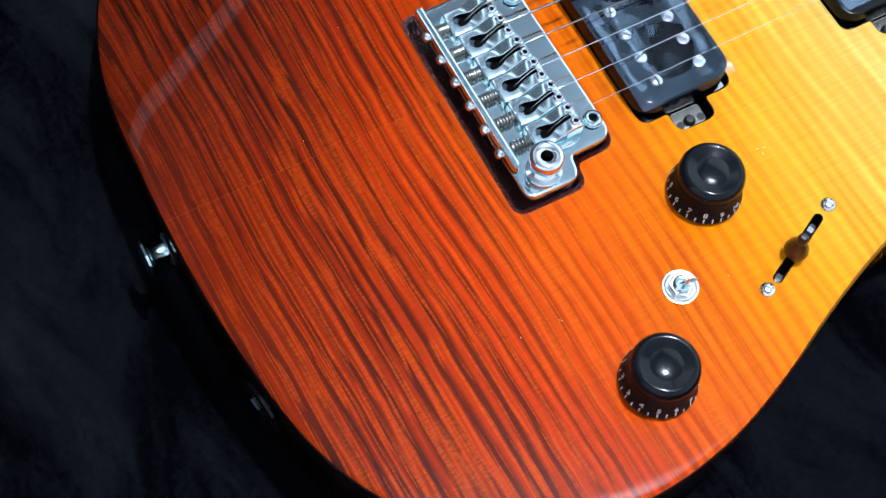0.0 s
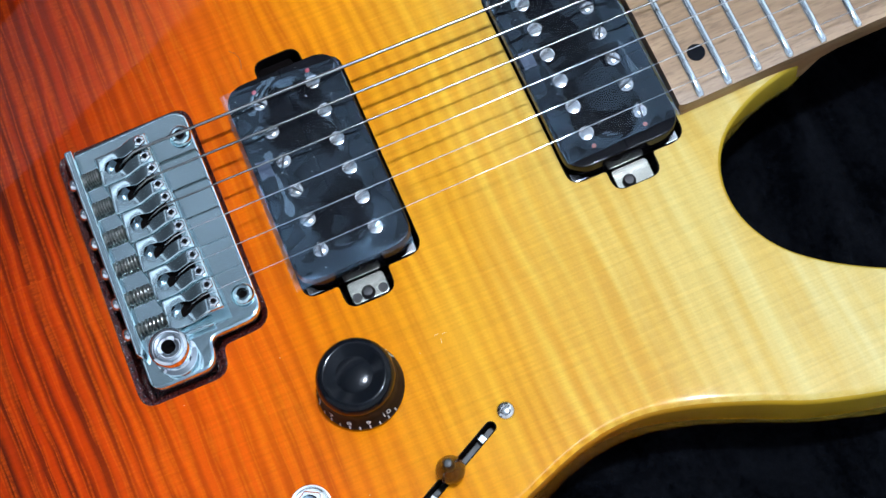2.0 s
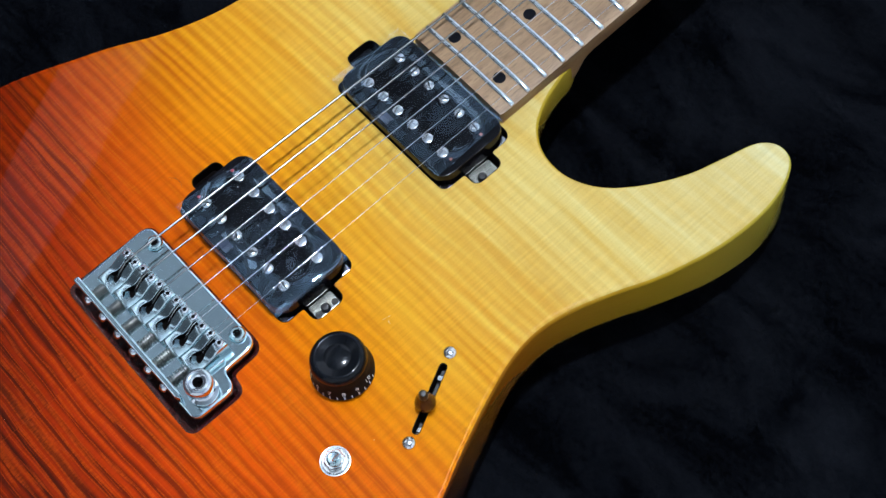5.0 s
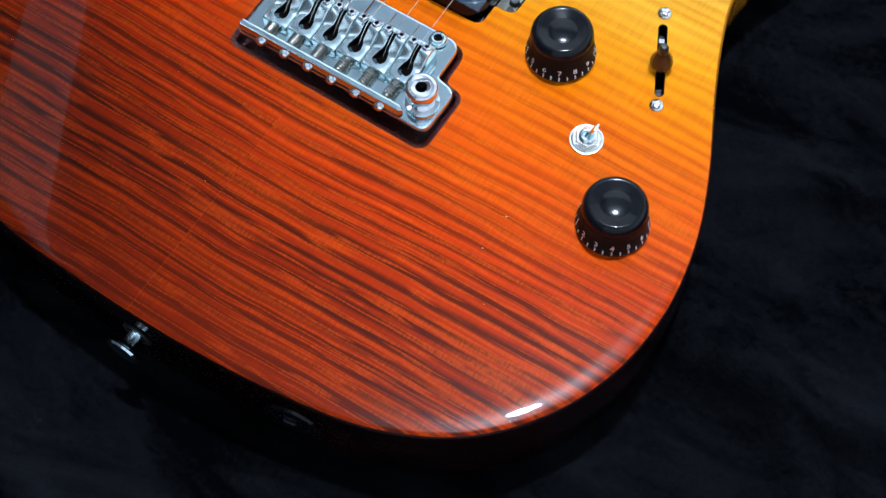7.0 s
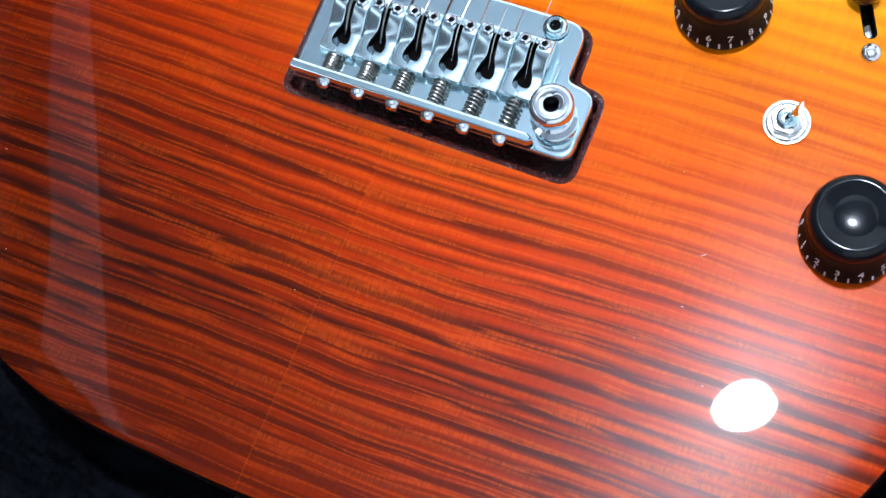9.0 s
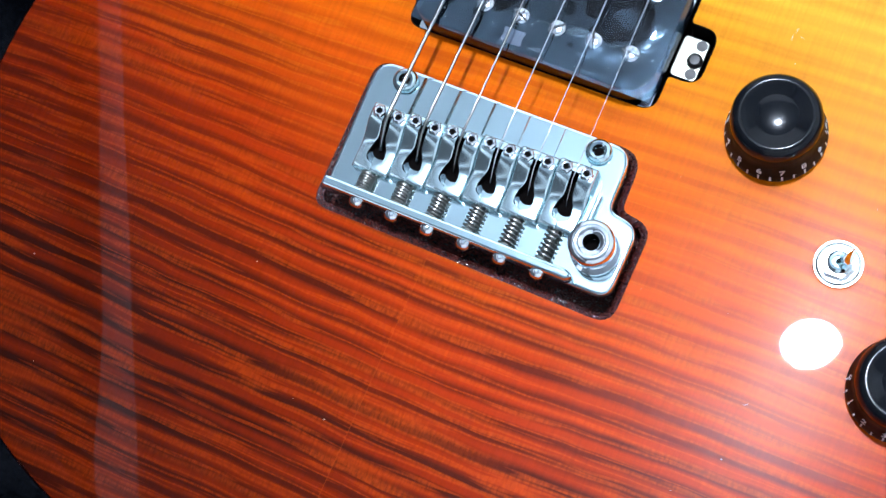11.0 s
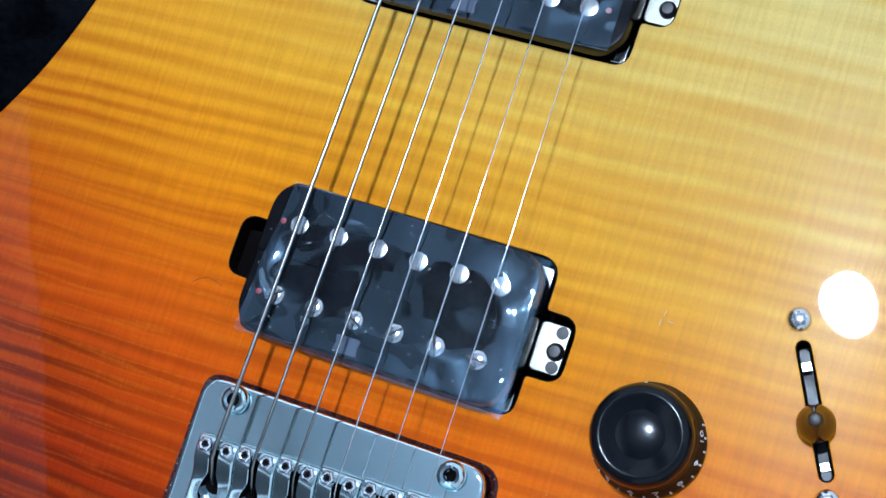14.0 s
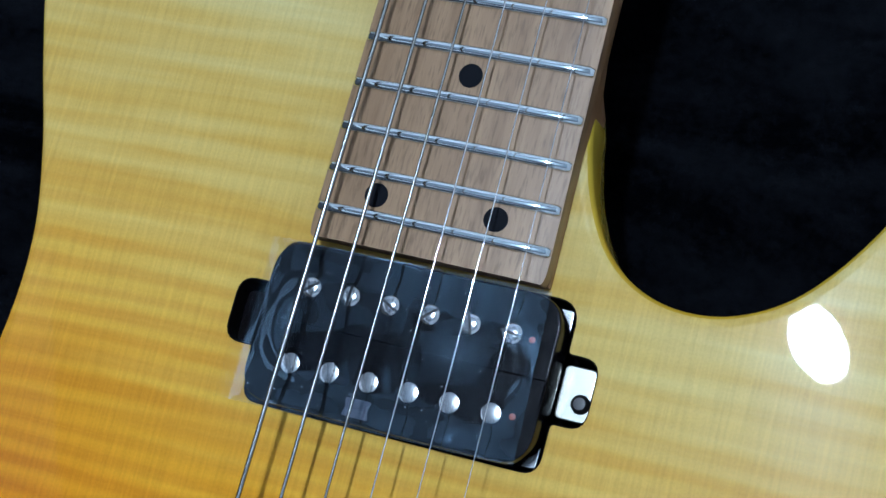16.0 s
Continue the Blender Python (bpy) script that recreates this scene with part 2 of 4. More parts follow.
def clear_film():
    """Thin protective film: faint where it clings, glossy and bluish where air lifts it."""
    n = Nodes("clear_film")
    v = n.coords()
    clear = n.tree.nodes.new("ShaderNodeBsdfTransparent")
    clear.inputs["Color"].default_value = (0.97, 0.975, 0.98, 1)
    gloss = n.add("ShaderNodeBsdfGlossy", Roughness=0.05, Color=(0.52, 0.78, 1.0, 1))
    # it clings in an oval over the poles of each pickup and stands off round it
    xyz = n.tree.nodes.new("ShaderNodeSeparateXYZ")
    n.link(v, xyz.inputs[0])
    at_neck = n.math("MULTIPLY", n.math("GREATER_THAN", xyz.outputs[1], 0.09), 0.0891)
    across = n.math("SUBTRACT", n.math("SUBTRACT", xyz.outputs[1], 0.0449), at_neck)
    beyond = n.math("MAXIMUM", n.math("SUBTRACT", n.math("ABSOLUTE", xyz.outputs[0]), 0.019), 0.0)
    away = n.math("SQRT", n.math("ADD", n.math("MULTIPLY", across, across), n.math("MULTIPLY", beyond, beyond)))
    away = n.math("ADD", away, n.math("MULTIPLY", n.noise(v, 60.0, 2.0, 0.5, 1.2), 0.012))
    oval = n.fit(away, 0.0155, 0.0162)
    patch = n.fit(n.noise(v, 46.0, 1.8, 0.45, 1.6), 0.50, 0.515, 0.0, 0.55)
    soft = n.fit(n.noise(v, 30.0, 1.0, 0.4, 0.6), 0.35, 0.65, 0.45, 1.0)
    amount = n.fit(n.math("MULTIPLY", n.math("MAXIMUM", oval, patch), soft), 0.0, 1.0, 0.025, 0.21)
    amount = n.math("MULTIPLY", amount, n.fit(n.math("ABSOLUTE", xyz.outputs[0]), 0.0362, 0.0368, 1.0, 0.10))
    mix = n.tree.nodes.new("ShaderNodeMixShader")
    n.link(amount, mix.inputs[0])
    n.link(clear.outputs[0], mix.inputs[1])
    n.link(gloss.outputs[0], mix.inputs[2])
    n.link(mix.outputs[0], n.tree.nodes["Material Output"].inputs["Surface"])
    return n.mat


def speckled_rim():
    """Thick dark red lacquer pooled in the routed recess, rough and sparkling at the rim."""
    n = Nodes("maroon_lacquered_rim")
    v = n.coords()
    f = n.noise(v, 1500.0, 2.0, 0.6)
    n.link(n.mix(n.fit(f, 0.35, 0.65), (0.012, 0.0015, 0.001), (0.060, 0.009, 0.006)), n.bsdf.inputs["Base Color"])
    n.set(Roughness=0.12, Specular_IOR_Level=0.35)
    n.bump(f, 0.8, 0.0006)
    return n.mat


def smoked_plastic():
    n = Nodes("smoked_amber_plastic")
    n.set(Base_Color=(0.065, 0.021, 0.006, 1), Roughness=0.16, Transmission_Weight=0.05, IOR=1.45)
    v = n.coords()
    n.bump(n.noise(v, 700.0), 0.05, 0.0002)
    return n.mat


def velvet():
    n = Nodes("black_velvet")
    v = n.coords()
    f = n.noise(v, 420.0, 4.0, 0.7)
    b = n.noise(n.coords((0.7, 1.7, 1), (0, 0, -0.35)), 17.0, 5.0, 0.65, 0.8)
    fac = n.math("ADD", n.math("MULTIPLY", f, 0.3), n.math("MULTIPLY", b, 0.7))
    n.link(n.mix(n.fit(fac, 0.42, 0.70), (0.0007, 0.0009, 0.0014), (0.0074, 0.0084, 0.0110)), n.bsdf.inputs["Base Color"])
    n.set(Roughness=0.95, Specular_IOR_Level=0.0, Sheen_Weight=0.028, Sheen_Roughness=0.35, Sheen_Tint=(0.7, 0.8, 1.0, 1))
    n.bump(f, 0.5, 0.0015)
    return n.mat


def glow(name, color, strength):
    n = Nodes(name)
    n.set(Base_Color=(0.05, 0.05, 0.05, 1), Specular_IOR_Level=0.0, Emission_Color=(*color, 1), Emission_Strength=strength)
    return n.mat


MAPLE, SIDE = flame_maple(), body_side()
CHROME = chrome()
# darker chrome: the shade inside the saddle openings put into the colour
SHADESTEEL = chrome("shade_toned_steel", 0.1, (0.26, 0.30, 0.34))
DUST = plain("pale_dust", (0.7, 0.7, 0.7), 0.8)
WASHER = chrome("washer_chrome", 0.22, (0.88, 0.91, 0.90))
SADDLE = chrome("saddle_chrome", 0.15, (0.64, 0.81, 0.85))
POLISH = chrome("mirror_chrome", 0.05, (0.80, 0.86, 0.90))
SPRING = chrome("spring_steel", 0.32, (0.30, 0.30, 0.28))
NICKEL = chrome("bright_nickel", 0.24, (0.40, 0.40, 0.35))
BRIGHT = chrome("bright_washer_steel", 0.16, (0.78, 0.79, 0.79))
STRING = chrome("string_wire", 0.08, (0.80, 0.81, 0.81))
WOUND = chrome("wound_string_wire", 0.20, (0.27, 0.27, 0.262))
FRET = chrome("fret_wire", 0.10, (0.71, 0.79, 0.83))
KNOB = plain("gloss_black_plastic", (0.004, 0.005, 0.007), 0.13, grain=0.05, spec=0.22)
KNOBSIDE = plain("satin_black_plastic", (0.013, 0.010, 0.009), 0.42, grain=0.2, spec=0.02)
# near-black of the cavities, also painted-in shade for holes and the bass ear
CAVITY = plain("cavity_paint_and_shade", (0.004, 0.003, 0.003), 0.9, grain=0.8, size=500.0, spec=0.05)
RECESS = speckled_rim()
SCREW = plain("black_screw_steel", (0.012, 0.012, 0.012), 0.4)
WHITE = plain("white_print", (0.62, 0.64, 0.66), 0.5, grain=0.4, size=3000.0)
GREY = plain("grey_blue_print", (0.045, 0.06, 0.10), 0.4)
COPPER = plain("copper_wire", (0.36, 0.10, 0.06), 0.4, grain=1.0, size=2500.0)
REDDOT = plain("red_wire", (0.40, 0.03, 0.04), 0.4, grain=1.0, size=2500.0)
INLAY = plain("black_inlay", (0.004, 0.005, 0.008), 0.5, spec=0.05)
BOARD = roasted_maple("roasted_maple_board", (0.37, 0.235, 0.125), (0.20, 0.115, 0.056))
NECK = roasted_maple("roasted_maple_neck", (0.36, 0.20, 0.09), (0.24, 0.12, 0.05))
FILM, SMOKE, VELVET, BOBBIN = clear_film(), smoked_plastic(), velvet(), plain("black_bobbin_plastic", (0.004, 0.004, 0.0055), 0.16, grain=0.1, spec=0.18)
BANDPAINT = plain("pale_reflector_paint", (0.60, 0.61, 0.63), 0.6, grain=0.1, size=30.0)
DARKPAINT = plain("dark_wall_paint", (0.065, 0.070, 0.078), 0.9, grain=0.2, size=30.0)
PAINT = plain("matt_wall_paint", (0.78, 0.80, 0.82), 0.9, grain=0.15, size=30.0)
CEILPAINT = plain("white_ceiling_paint", (0.35, 0.39, 0.43), 0.9, grain=0.1, size=30.0)
FLOORWOOD = roasted_maple("oak_floor", (0.32, 0.20, 0.11), (0.22, 0.13, 0.07))


# ---- mesh helpers: all shapes are given in millimetres ----
def part(name, bm, material, parent=None, label="", angle=38, at=None):
    """Links a bmesh as one mesh object under a thing or part."""
    bmesh.ops.recalc_face_normals(bm, faces=bm.faces)
    bm.transform(Matrix.Scale(MM, 4))
    mesh = bpy.data.meshes.new(name)
    bm.to_mesh(mesh)
    bm.free()
    for m in material if isinstance(material, (list, tuple)) else [material]:
        mesh.materials.append(m)
    mesh.polygons.foreach_set("use_smooth", [True] * len(mesh.polygons))
    mesh.set_sharp_from_angle(angle=radians(angle))
    ob = new(name, mesh)
    ob.parent = parent
    if at is not None:
        ob.matrix_basis = Matrix.Translation(Vector(at) * MM)
    return tagged(ob, label=label)


def again(ob, at, parent=None, turn=0.0):
    """Another piece on the same mesh at a new place."""
    o = new(ob.name.split(".")[0], ob.data)
    o.parent = parent or ob.parent
    o.matrix_basis = Matrix.Translation(Vector(at) * MM) @ Matrix.Rotation(radians(turn), 4, "Z")
    if "label" in ob.keys():
        o["label"] = ob["label"]
    return o


def smooth_loop(points, per=6):
    """A closed Catmull-Rom curve through the points."""
    p = [Vector(q) for q in points]
    out = []
    for i in range(len(p)):
        a, b, c, d = p[i - 1], p[i], p[(i + 1) % len(p)], p[(i + 2) % len(p)]
        for k in range(per):
            t = k / per
            out.append(0.5 * ((2 * b) + (c - a) * t + (2 * a - 5 * b + 4 * c - d) * t * t + (3 * b - a - 3 * c + d) * t ** 3))
    return out


def rounded(points, r, seg=5):
    """A closed polygon with its corners rounded by r (one value or one a corner)."""
    p = [Vector(q) for q in points]
    rs = r if isinstance(r, (list, tuple)) else [r] * len(p)
    out = []
    for i, q in enumerate(p):
        a, b = (p[i - 1] - q), (p[(i + 1) % len(p)] - q)
        d = min(rs[i], a.length * 0.49, b.length * 0.49)
        s, e = q + a.normalized() * d, q + b.normalized() * d
        for k in range(seg + 1):
            t = k / seg
            out.append((1 - t) ** 2 * s + 2 * t * (1 - t) * q + t * t * e)
    return out


def area(loop):
    return 0.5 * sum(a.x * b.y - b.x * a.y for a, b in zip(loop, loop[1:] + loop[:1]))


def offset(loop, d):
    """The loop moved inwards by d (outwards where d is negative)."""
    sgn = 1 if area(loop) > 0 else -1
    out = []
    for i, q in enumerate(loop):
        t = (loop[(i + 1) % len(loop)] - loop[i - 1]).normalized()
        out.append(q + Vector((-t.y, t.x)) * d * sgn)
    return out


def ring(bm, loop, z):
    return [bm.verts.new((q.x, q.y, z)) for q in loop]


def bridge(bm, a, b, mat=0):
    for i in range(len(a)):
        j = (i + 1) % len(a)
        f = bm.faces.new((a[i], a[j], b[j], b[i]))
        f.material_index = mat


def cap(bm, loops, mat=0):
    """Fills the flat area inside the first loop and outside the others."""
    edges = []
    for l in loops:
        for i in range(len(l)):
            e = bm.edges.get((l[i], l[(i + 1) % len(l)]))
            edges.append(e or bm.edges.new((l[i], l[(i + 1) % len(l)])))
    made = bmesh.ops.triangle_fill(bm, use_beauty=True, use_dissolve=False, edges=edges, normal=(0, 0, 1))
    for g in made["geom"]:
        if isinstance(g, bmesh.types.BMFace):
            g.material_index = mat


def slab(loop, z0, z1, edge=0.4, holes=()):
    """A plate with a rounded upper edge and holes through it."""
    bm = bmesh.new()
    low, mid = ring(bm, loop, z0), ring(bm, loop, z1 - edge)
    soft = ring(bm, offset(loop, edge * 0.3), z1 - edge * 0.3)
    top = ring(bm, offset(loop, edge), z1)
    flat = ring(bm, offset(loop, edge * 1.3), z1)
    bridge(bm, low, mid), bridge(bm, mid, soft), bridge(bm, soft, top), bridge(bm, top, flat)
    tops, lows = [flat], [low]
    for h in holes:
        a, b = ring(bm, h, z1), ring(bm, h, z0)
        bridge(bm, a, b)
        tops.append(a), lows.append(b)
    cap(bm, tops), cap(bm, lows)
    return bm


def lathe(profile, seg=32, wave=None):
    """A turned shape from rows of radius and height; wave(angle, radius, height) may alter the radius."""
    bm = bmesh.new()
    rows = []
    for r, z in profile:
        if r < 1e-6:
            rows.append([bm.verts.new((0, 0, z))])
        else:
            row = []
            for k in range(seg):
                a = 2 * math.pi * k / seg
                q = wave(a, r, z) if wave else r
                row.append(bm.verts.new((q * math.cos(a), q * math.sin(a), z)))
            rows.append(row)
    for a, b in zip(rows, rows[1:]):
        if len(a) == 1 and len(b) == 1:
            continue
        for k in range(seg):
            j = (k + 1) % seg
            if len(a) == 1:
                bm.faces.new((a[0], b[k], b[j]))
            elif len(b) == 1:
                bm.faces.new((a[k], a[j], b[0]))
            else:
                bm.faces.new((a[k], a[j], b[j], b[k]))
    for row in (rows[0], rows[-1]):
        if len(row) > 1:
            bm.faces.new(row)
    return bm


def tube(path, radius, seg=8, bm=None):
    """A round wire along the points; radius is one value or one a point."""
    bm = bm or bmesh.new()
    p = [Vector(q) for q in path]
    rs = radius if isinstance(radius, (list, tuple)) else [radius] * len(p)
    side = None
    rows = []
    for i, q in enumerate(p):
        t = (p[min(i + 1, len(p) - 1)] - p[max(i - 1, 0)]).normalized()
        if side is None:
            side = t.orthogonal().normalized()
        side = (side - t * side.dot(t)).normalized()
        up = t.cross(side)
        rows.append([bm.verts.new(q + rs[i] * (side * math.cos(2 * math.pi * k / seg) + up * math.sin(2 * math.pi * k / seg))) for k in range(seg)])
    for a, b in zip(rows, rows[1:]):
        bridge(bm, a, b)
    bm.faces.new(rows[0]), bm.faces.new(rows[-1])
    return bm


def rotate(bm, axis, degrees):
    bm.transform(Matrix.Rotation(radians(degrees), 4, axis))
    return bm


def move(bm, x, y, z):
    bm.transform(Matrix.Translation((x, y, z)))
    return bm


def box(x0, x1, y0, y1, z0, z1, edge=0.3):
    return slab([Vector(q) for q in ((x0, y0), (x1, y0), (x1, y1), (x0, y1))], z0, z1, edge)


def join(a, b):
    """Adds the second bmesh to the first."""
    mesh = bpy.data.meshes.new("spare")
    b.to_mesh(mesh)
    b.free()
    a.from_mesh(mesh)
    bpy.data.meshes.remove(mesh)
    return a


def lettering(text, size):
    """Flat letters about 0.1 mm thick, centred, as a bmesh in millimetres."""
    curve = bpy.data.curves.new("spare", "FONT")
    curve.body, curve.size, curve.align_x, curve.align_y, curve.extrude, curve.resolution_u = text, size, "CENTER", "CENTER", 0.05, 2
    ob = new("spare", curve)
    mesh = bpy.data.meshes.new_from_object(ob)
    bm = bmesh.new()
    bm.from_mesh(mesh)
    bpy.data.objects.remove(ob), bpy.data.curves.remove(curve), bpy.data.meshes.remove(mesh)
    return bm


# ---- the room: plain floor, walls and ceiling, turned against the guitar ----
FLOOR, CEIL, NEAR, FAR, RAIL = -56.0, 3400.0, 1205.0, 2580.0, 1545.0
TURN = Matrix.Rotation(radians(26.6), 4, "Z")


def room_part(name, bm, material, label, category):
    ob = part(name, bm, material)
    ob.matrix_basis = TURN
    return tagged(ob, label, category, kind="structure")


room_part("floor", box(-NEAR, FAR, -FAR, FAR, FLOOR - 60, FLOOR, 1), FLOORWOOD, "plain brown wooden floor under the black cloth", "floor")
room_part("ceiling", box(-NEAR - 80, FAR + 80, -FAR - 80, FAR + 80, CEIL, CEIL + 60, 1), CEILPAINT, "plain white painted ceiling", "ceiling")
# the unseen west wall is dark to keep its reflection in the lacquer low
for name, b in (("wall_north", (-NEAR, FAR, FAR, FAR + 80)), ("wall_south", (-NEAR, FAR, -FAR - 80, -FAR)), ("wall_east", (FAR, FAR + 80, -FAR, FAR)), ("wall_west", (-NEAR - 80, -NEAR, -FAR, FAR))):
    dark = name == "wall_west"
    room_part(name, box(*b, FLOOR, CEIL, 1), DARKPAINT if dark else PAINT, "unseen wall, made dark so that the mirrored band stands out" if dark else "plain grey painted wall", "wall")
# unseen reflector, added to give the pale band mirrored in the lacquer
band_reflector = box(-FAR, FAR, 0, 40, 0, 440, 8)
band_reflector.transform(Matrix.Translation((-NEAR, 0, RAIL)) @ Matrix.Rotation(radians(-90), 4, "Z"))
room_part("trim", band_reflector, BANDPAINT, "unseen pale reflector added on the dark wall for the mirrored band", "trim")

# the pendant lamp that is seen mirrored in the lacquer
DROP = 3228.0 - CEIL
lamp = tagged(new("pendant_lamp"), "pendant lamp with a bright round bulb and an added dark shade", "lamp")
lamp.location = Vector((-16.0, 593.0, CEIL)) * MM
part("canopy", lathe([(0, -30), (50, -28), (64, -10), (64, 0), (0, 0)], 32), SCREW, lamp)
part("cord", tube([(0, 0, -28), (0, 0, DROP + 94)], 3.5, 8), SCREW, lamp, "thin dark cord")
# unseen cover over the bulb, added to hold its light off the ceiling
part("shade", lathe([(0, DROP + 98), (28, DROP + 95), (62, DROP + 62), (74, DROP + 11), (72, DROP + 11), (59, DROP + 59), (25, DROP + 87), (0, DROP + 90)], 40), SCREW, lamp, "dark shade added to keep light off the ceiling")
bulb = [(0, DROP - 70)] + [(70 * math.sin(a), DROP - 70 * math.cos(a)) for a in [k * math.pi / 16 for k in range(1, 10)]] + [(50, DROP + 42), (0, DROP + 48)]
part("bulb", lathe(bulb, 24), glow("lamp_bulb", (0.88, 0.97, 1.10), BULB), lamp, "glowing round bulb")

# ---- the cloth ----
def cloth():
    """A velvet sheet with soft folds, flat where the body rests on it."""
    n = 300
    u = np.linspace(-1, 1, n)
    g = np.sign(u) * (0.50 * np.abs(u) + 0.50 * np.abs(u) ** 3) * 860.0
    x, y = np.meshgrid(g + 40, g + 40)
    z = np.zeros_like(x)
    rng = np.random.default_rng(4)
    for k in range(26):
        a, w = rng.uniform(-0.5, 0.9), rng.uniform(60, 200)
        ph, amp = rng.uniform(0, 6.28), rng.uniform(0.8, 2.6)
        u1 = x * np.cos(a) + y * np.sin(a)
        v1 = -x * np.sin(a) + y * np.cos(a)
        z += amp * np.cos(6.283 * v1 / w + ph + 1.3 * np.sin(u1 / 210.0 + ph)) * (0.5 + 0.5 * np.sin(u1 / rng.uniform(90, 260) + ph * 2))
    for cx, cy, a, length, h, w in ((230, -60, -0.42, 150, 9, 11), (260, 40, -0.30, 190, 7, 9), (120, 330, 0.2, 160, 8, 12), (-60, -230, 0.5, 180, 7, 14), (-230, 110, 1.2, 160, 8, 12), (190, -190, 0.35, 170, 8, 13), (-190, 260, 0.9, 130, 9, 12), (330, 180, 0.9, 180, 9, 14)):
        u1 = (x - cx) * np.cos(a) + (y - cy) * np.sin(a)
        v1 = -(x - cx) * np.sin(a) + (y - cy) * np.cos(a) + 12 * np.sin(u1 / 45.0)
        z += h * np.exp(-(v1 / w) ** 2) * np.exp(-(u1 / length) ** 2)
    # a sharp crease that runs out from under the waist, and shallower ones beside it
    for cx, cy, a, length, h, bow in ((195, 62, 0.40, 75, 10, -0.0012), (225, -30, 0.16, 90, 7, 0.0010), (215, -95, 0.30, 80, 7, -0.0008), (-215, -60, 1.45, 90, 8, 0.0010), (-60, -225, 0.25, 110, 7, 0.0)):
        u1 = (x - cx) * np.cos(a) + (y - cy) * np.sin(a)
        v1 = -(x - cx) * np.sin(a) + (y - cy) * np.cos(a) - bow * u1 ** 2
        z += h * np.exp(-(v1 / np.where(v1 > 0, 16.0, 5.0)) ** 2) * np.exp(-(u1 / length) ** 4)
    near = np.exp(-np.maximum(0, np.hypot(np.maximum(np.abs(x) - 130, 0), np.maximum(np.abs(y - 60) - 190, 0)) - 4) / 26.0)
    z = -46.0 + (1.5 * z + 6) * (1 - near)
    z = np.maximum(z, FLOOR + 2.0)
    verts = np.stack([x.ravel(), y.ravel(), z.ravel()], 1) * MM
    i = np.arange(n - 1)[:, None] * n + np.arange(n - 1)[None]
    faces = np.stack([i, i + 1, i + n + 1, i + n], -1).reshape(-1, 4)
    mesh = bpy.data.meshes.new("velvet_cloth")
    mesh.from_pydata(verts.tolist(), [], faces.tolist())
    mesh.polygons.foreach_set("use_smooth", [True] * len(mesh.polygons))
    mesh.materials.append(VELVET)
    return tagged(new("velvet_cloth", mesh), "black velvet cloth with soft folds, spread under the guitar", "cloth")


cloth()

# ---- the guitar: x towards the treble side, y towards the neck, z = 0 on the face ----
guitar = tagged(new("electric_guitar"), "flame maple burst electric guitar with chrome hardware on black cloth", "guitar")
guitar.location = (0, 0, -0.0455)
UP = Matrix.Translation((0, 0, 0.0455))


def on(ob):
    """Keeps a part of the guitar at its place over the guitar's base."""
    ob.matrix_basis = UP @ ob.matrix_basis
    return ob


OUTLINE = [
    (20, 205), (27.2, 199.5), (29.3, 190), (32.9, 178), (39, 167), (47, 160.3), (57, 157.3), (68, 158.2), (79, 163.5), (88, 172.5), (96, 184.5),
    (102, 197), (106.5, 212), (111, 226), (118.5, 232), (127.5, 229.5), (134, 217), (136.3, 200), (134.5, 178), (128, 153), (120.5, 135), (114, 117),
    (111, 101), (112.5, 85), (118.7, 66), (128, 44), (139, 21), (148, -2), (153, -23), (154.5, -42), (152.3, -63), (146.5, -81), (138.5, -95.5),
    (128.5, -108), (116, -118.5), (100, -127), (82, -132.8), (57, -137), (29, -139.5), (0, -140.3), (-30, -139.5), (-56, -136.8), (-80, -131),
    (-102, -121.5), (-122, -107), (-137, -87), (-146.5, -63), (-150.5, -38), (-150.3, -14), (-146, 9), (-137.6, 31), (-128.2, 54), (-116.4, 77), (-108.6, 100),
    (-105.3, 122), (-106, 143), (-111.2, 164), (-118.6, 185), (-125.5, 207), (-129.5, 229), (-129, 250), (-121, 264), (-109, 266), (-98, 258), (-86, 246),
    (-74, 237.5), (-60, 230.5), (-46, 227), (-35, 228.5), (-26, 232), (-10, 222), (6, 212),
]
THICK = 44.0


def arm_side(x, y):
    """How far a point lies beyond the crease of the forearm contour, in mm."""
    return -(0.86 * x + 0.51 * y) - 97.0


def arm_fall(x, y):
    """How far the face drops there: a soft crease, then an even slope."""
    u, slope = arm_side(x, y), 0.096
    return 0.0 if u <= 0 else slope * u * u / 28.0 if u < 14 else slope * (u - 7.0)


BODY = smooth_loop(OUTLINE, 6)
BODY = [p - (q - p) * 1.5 * max(0.0, min(1.0, arm_side(p.x, p.y) / 30.0)) for p, q in zip(BODY, offset(BODY, 1.0))]

# openings in the face
BRIDGE_HOLE = rounded([(-40.3, 13.2), (-40.3, -31), (48.2, -31.8), (48.4, -4.2), (39.2, -3.0), (38.6, 13.4)], [5, 4, 5, 6, 2.5, 6])
PICKUP_B = rounded([(-37.4, 26.2), (36.2, 26.0), (36.2, 36.8), (44.6, 36.8), (44.6, 52.4), (36.2, 52.4), (36.2, 64.7), (-37.4, 64.7), (-37.4, 53.5), (-45.2, 53.5), (-45.2, 38.5), (-37.4, 38.5)], [4, 4, 1.5, 4, 4, 1.5, 5, 5, 1.5, 4, 4, 1.5])
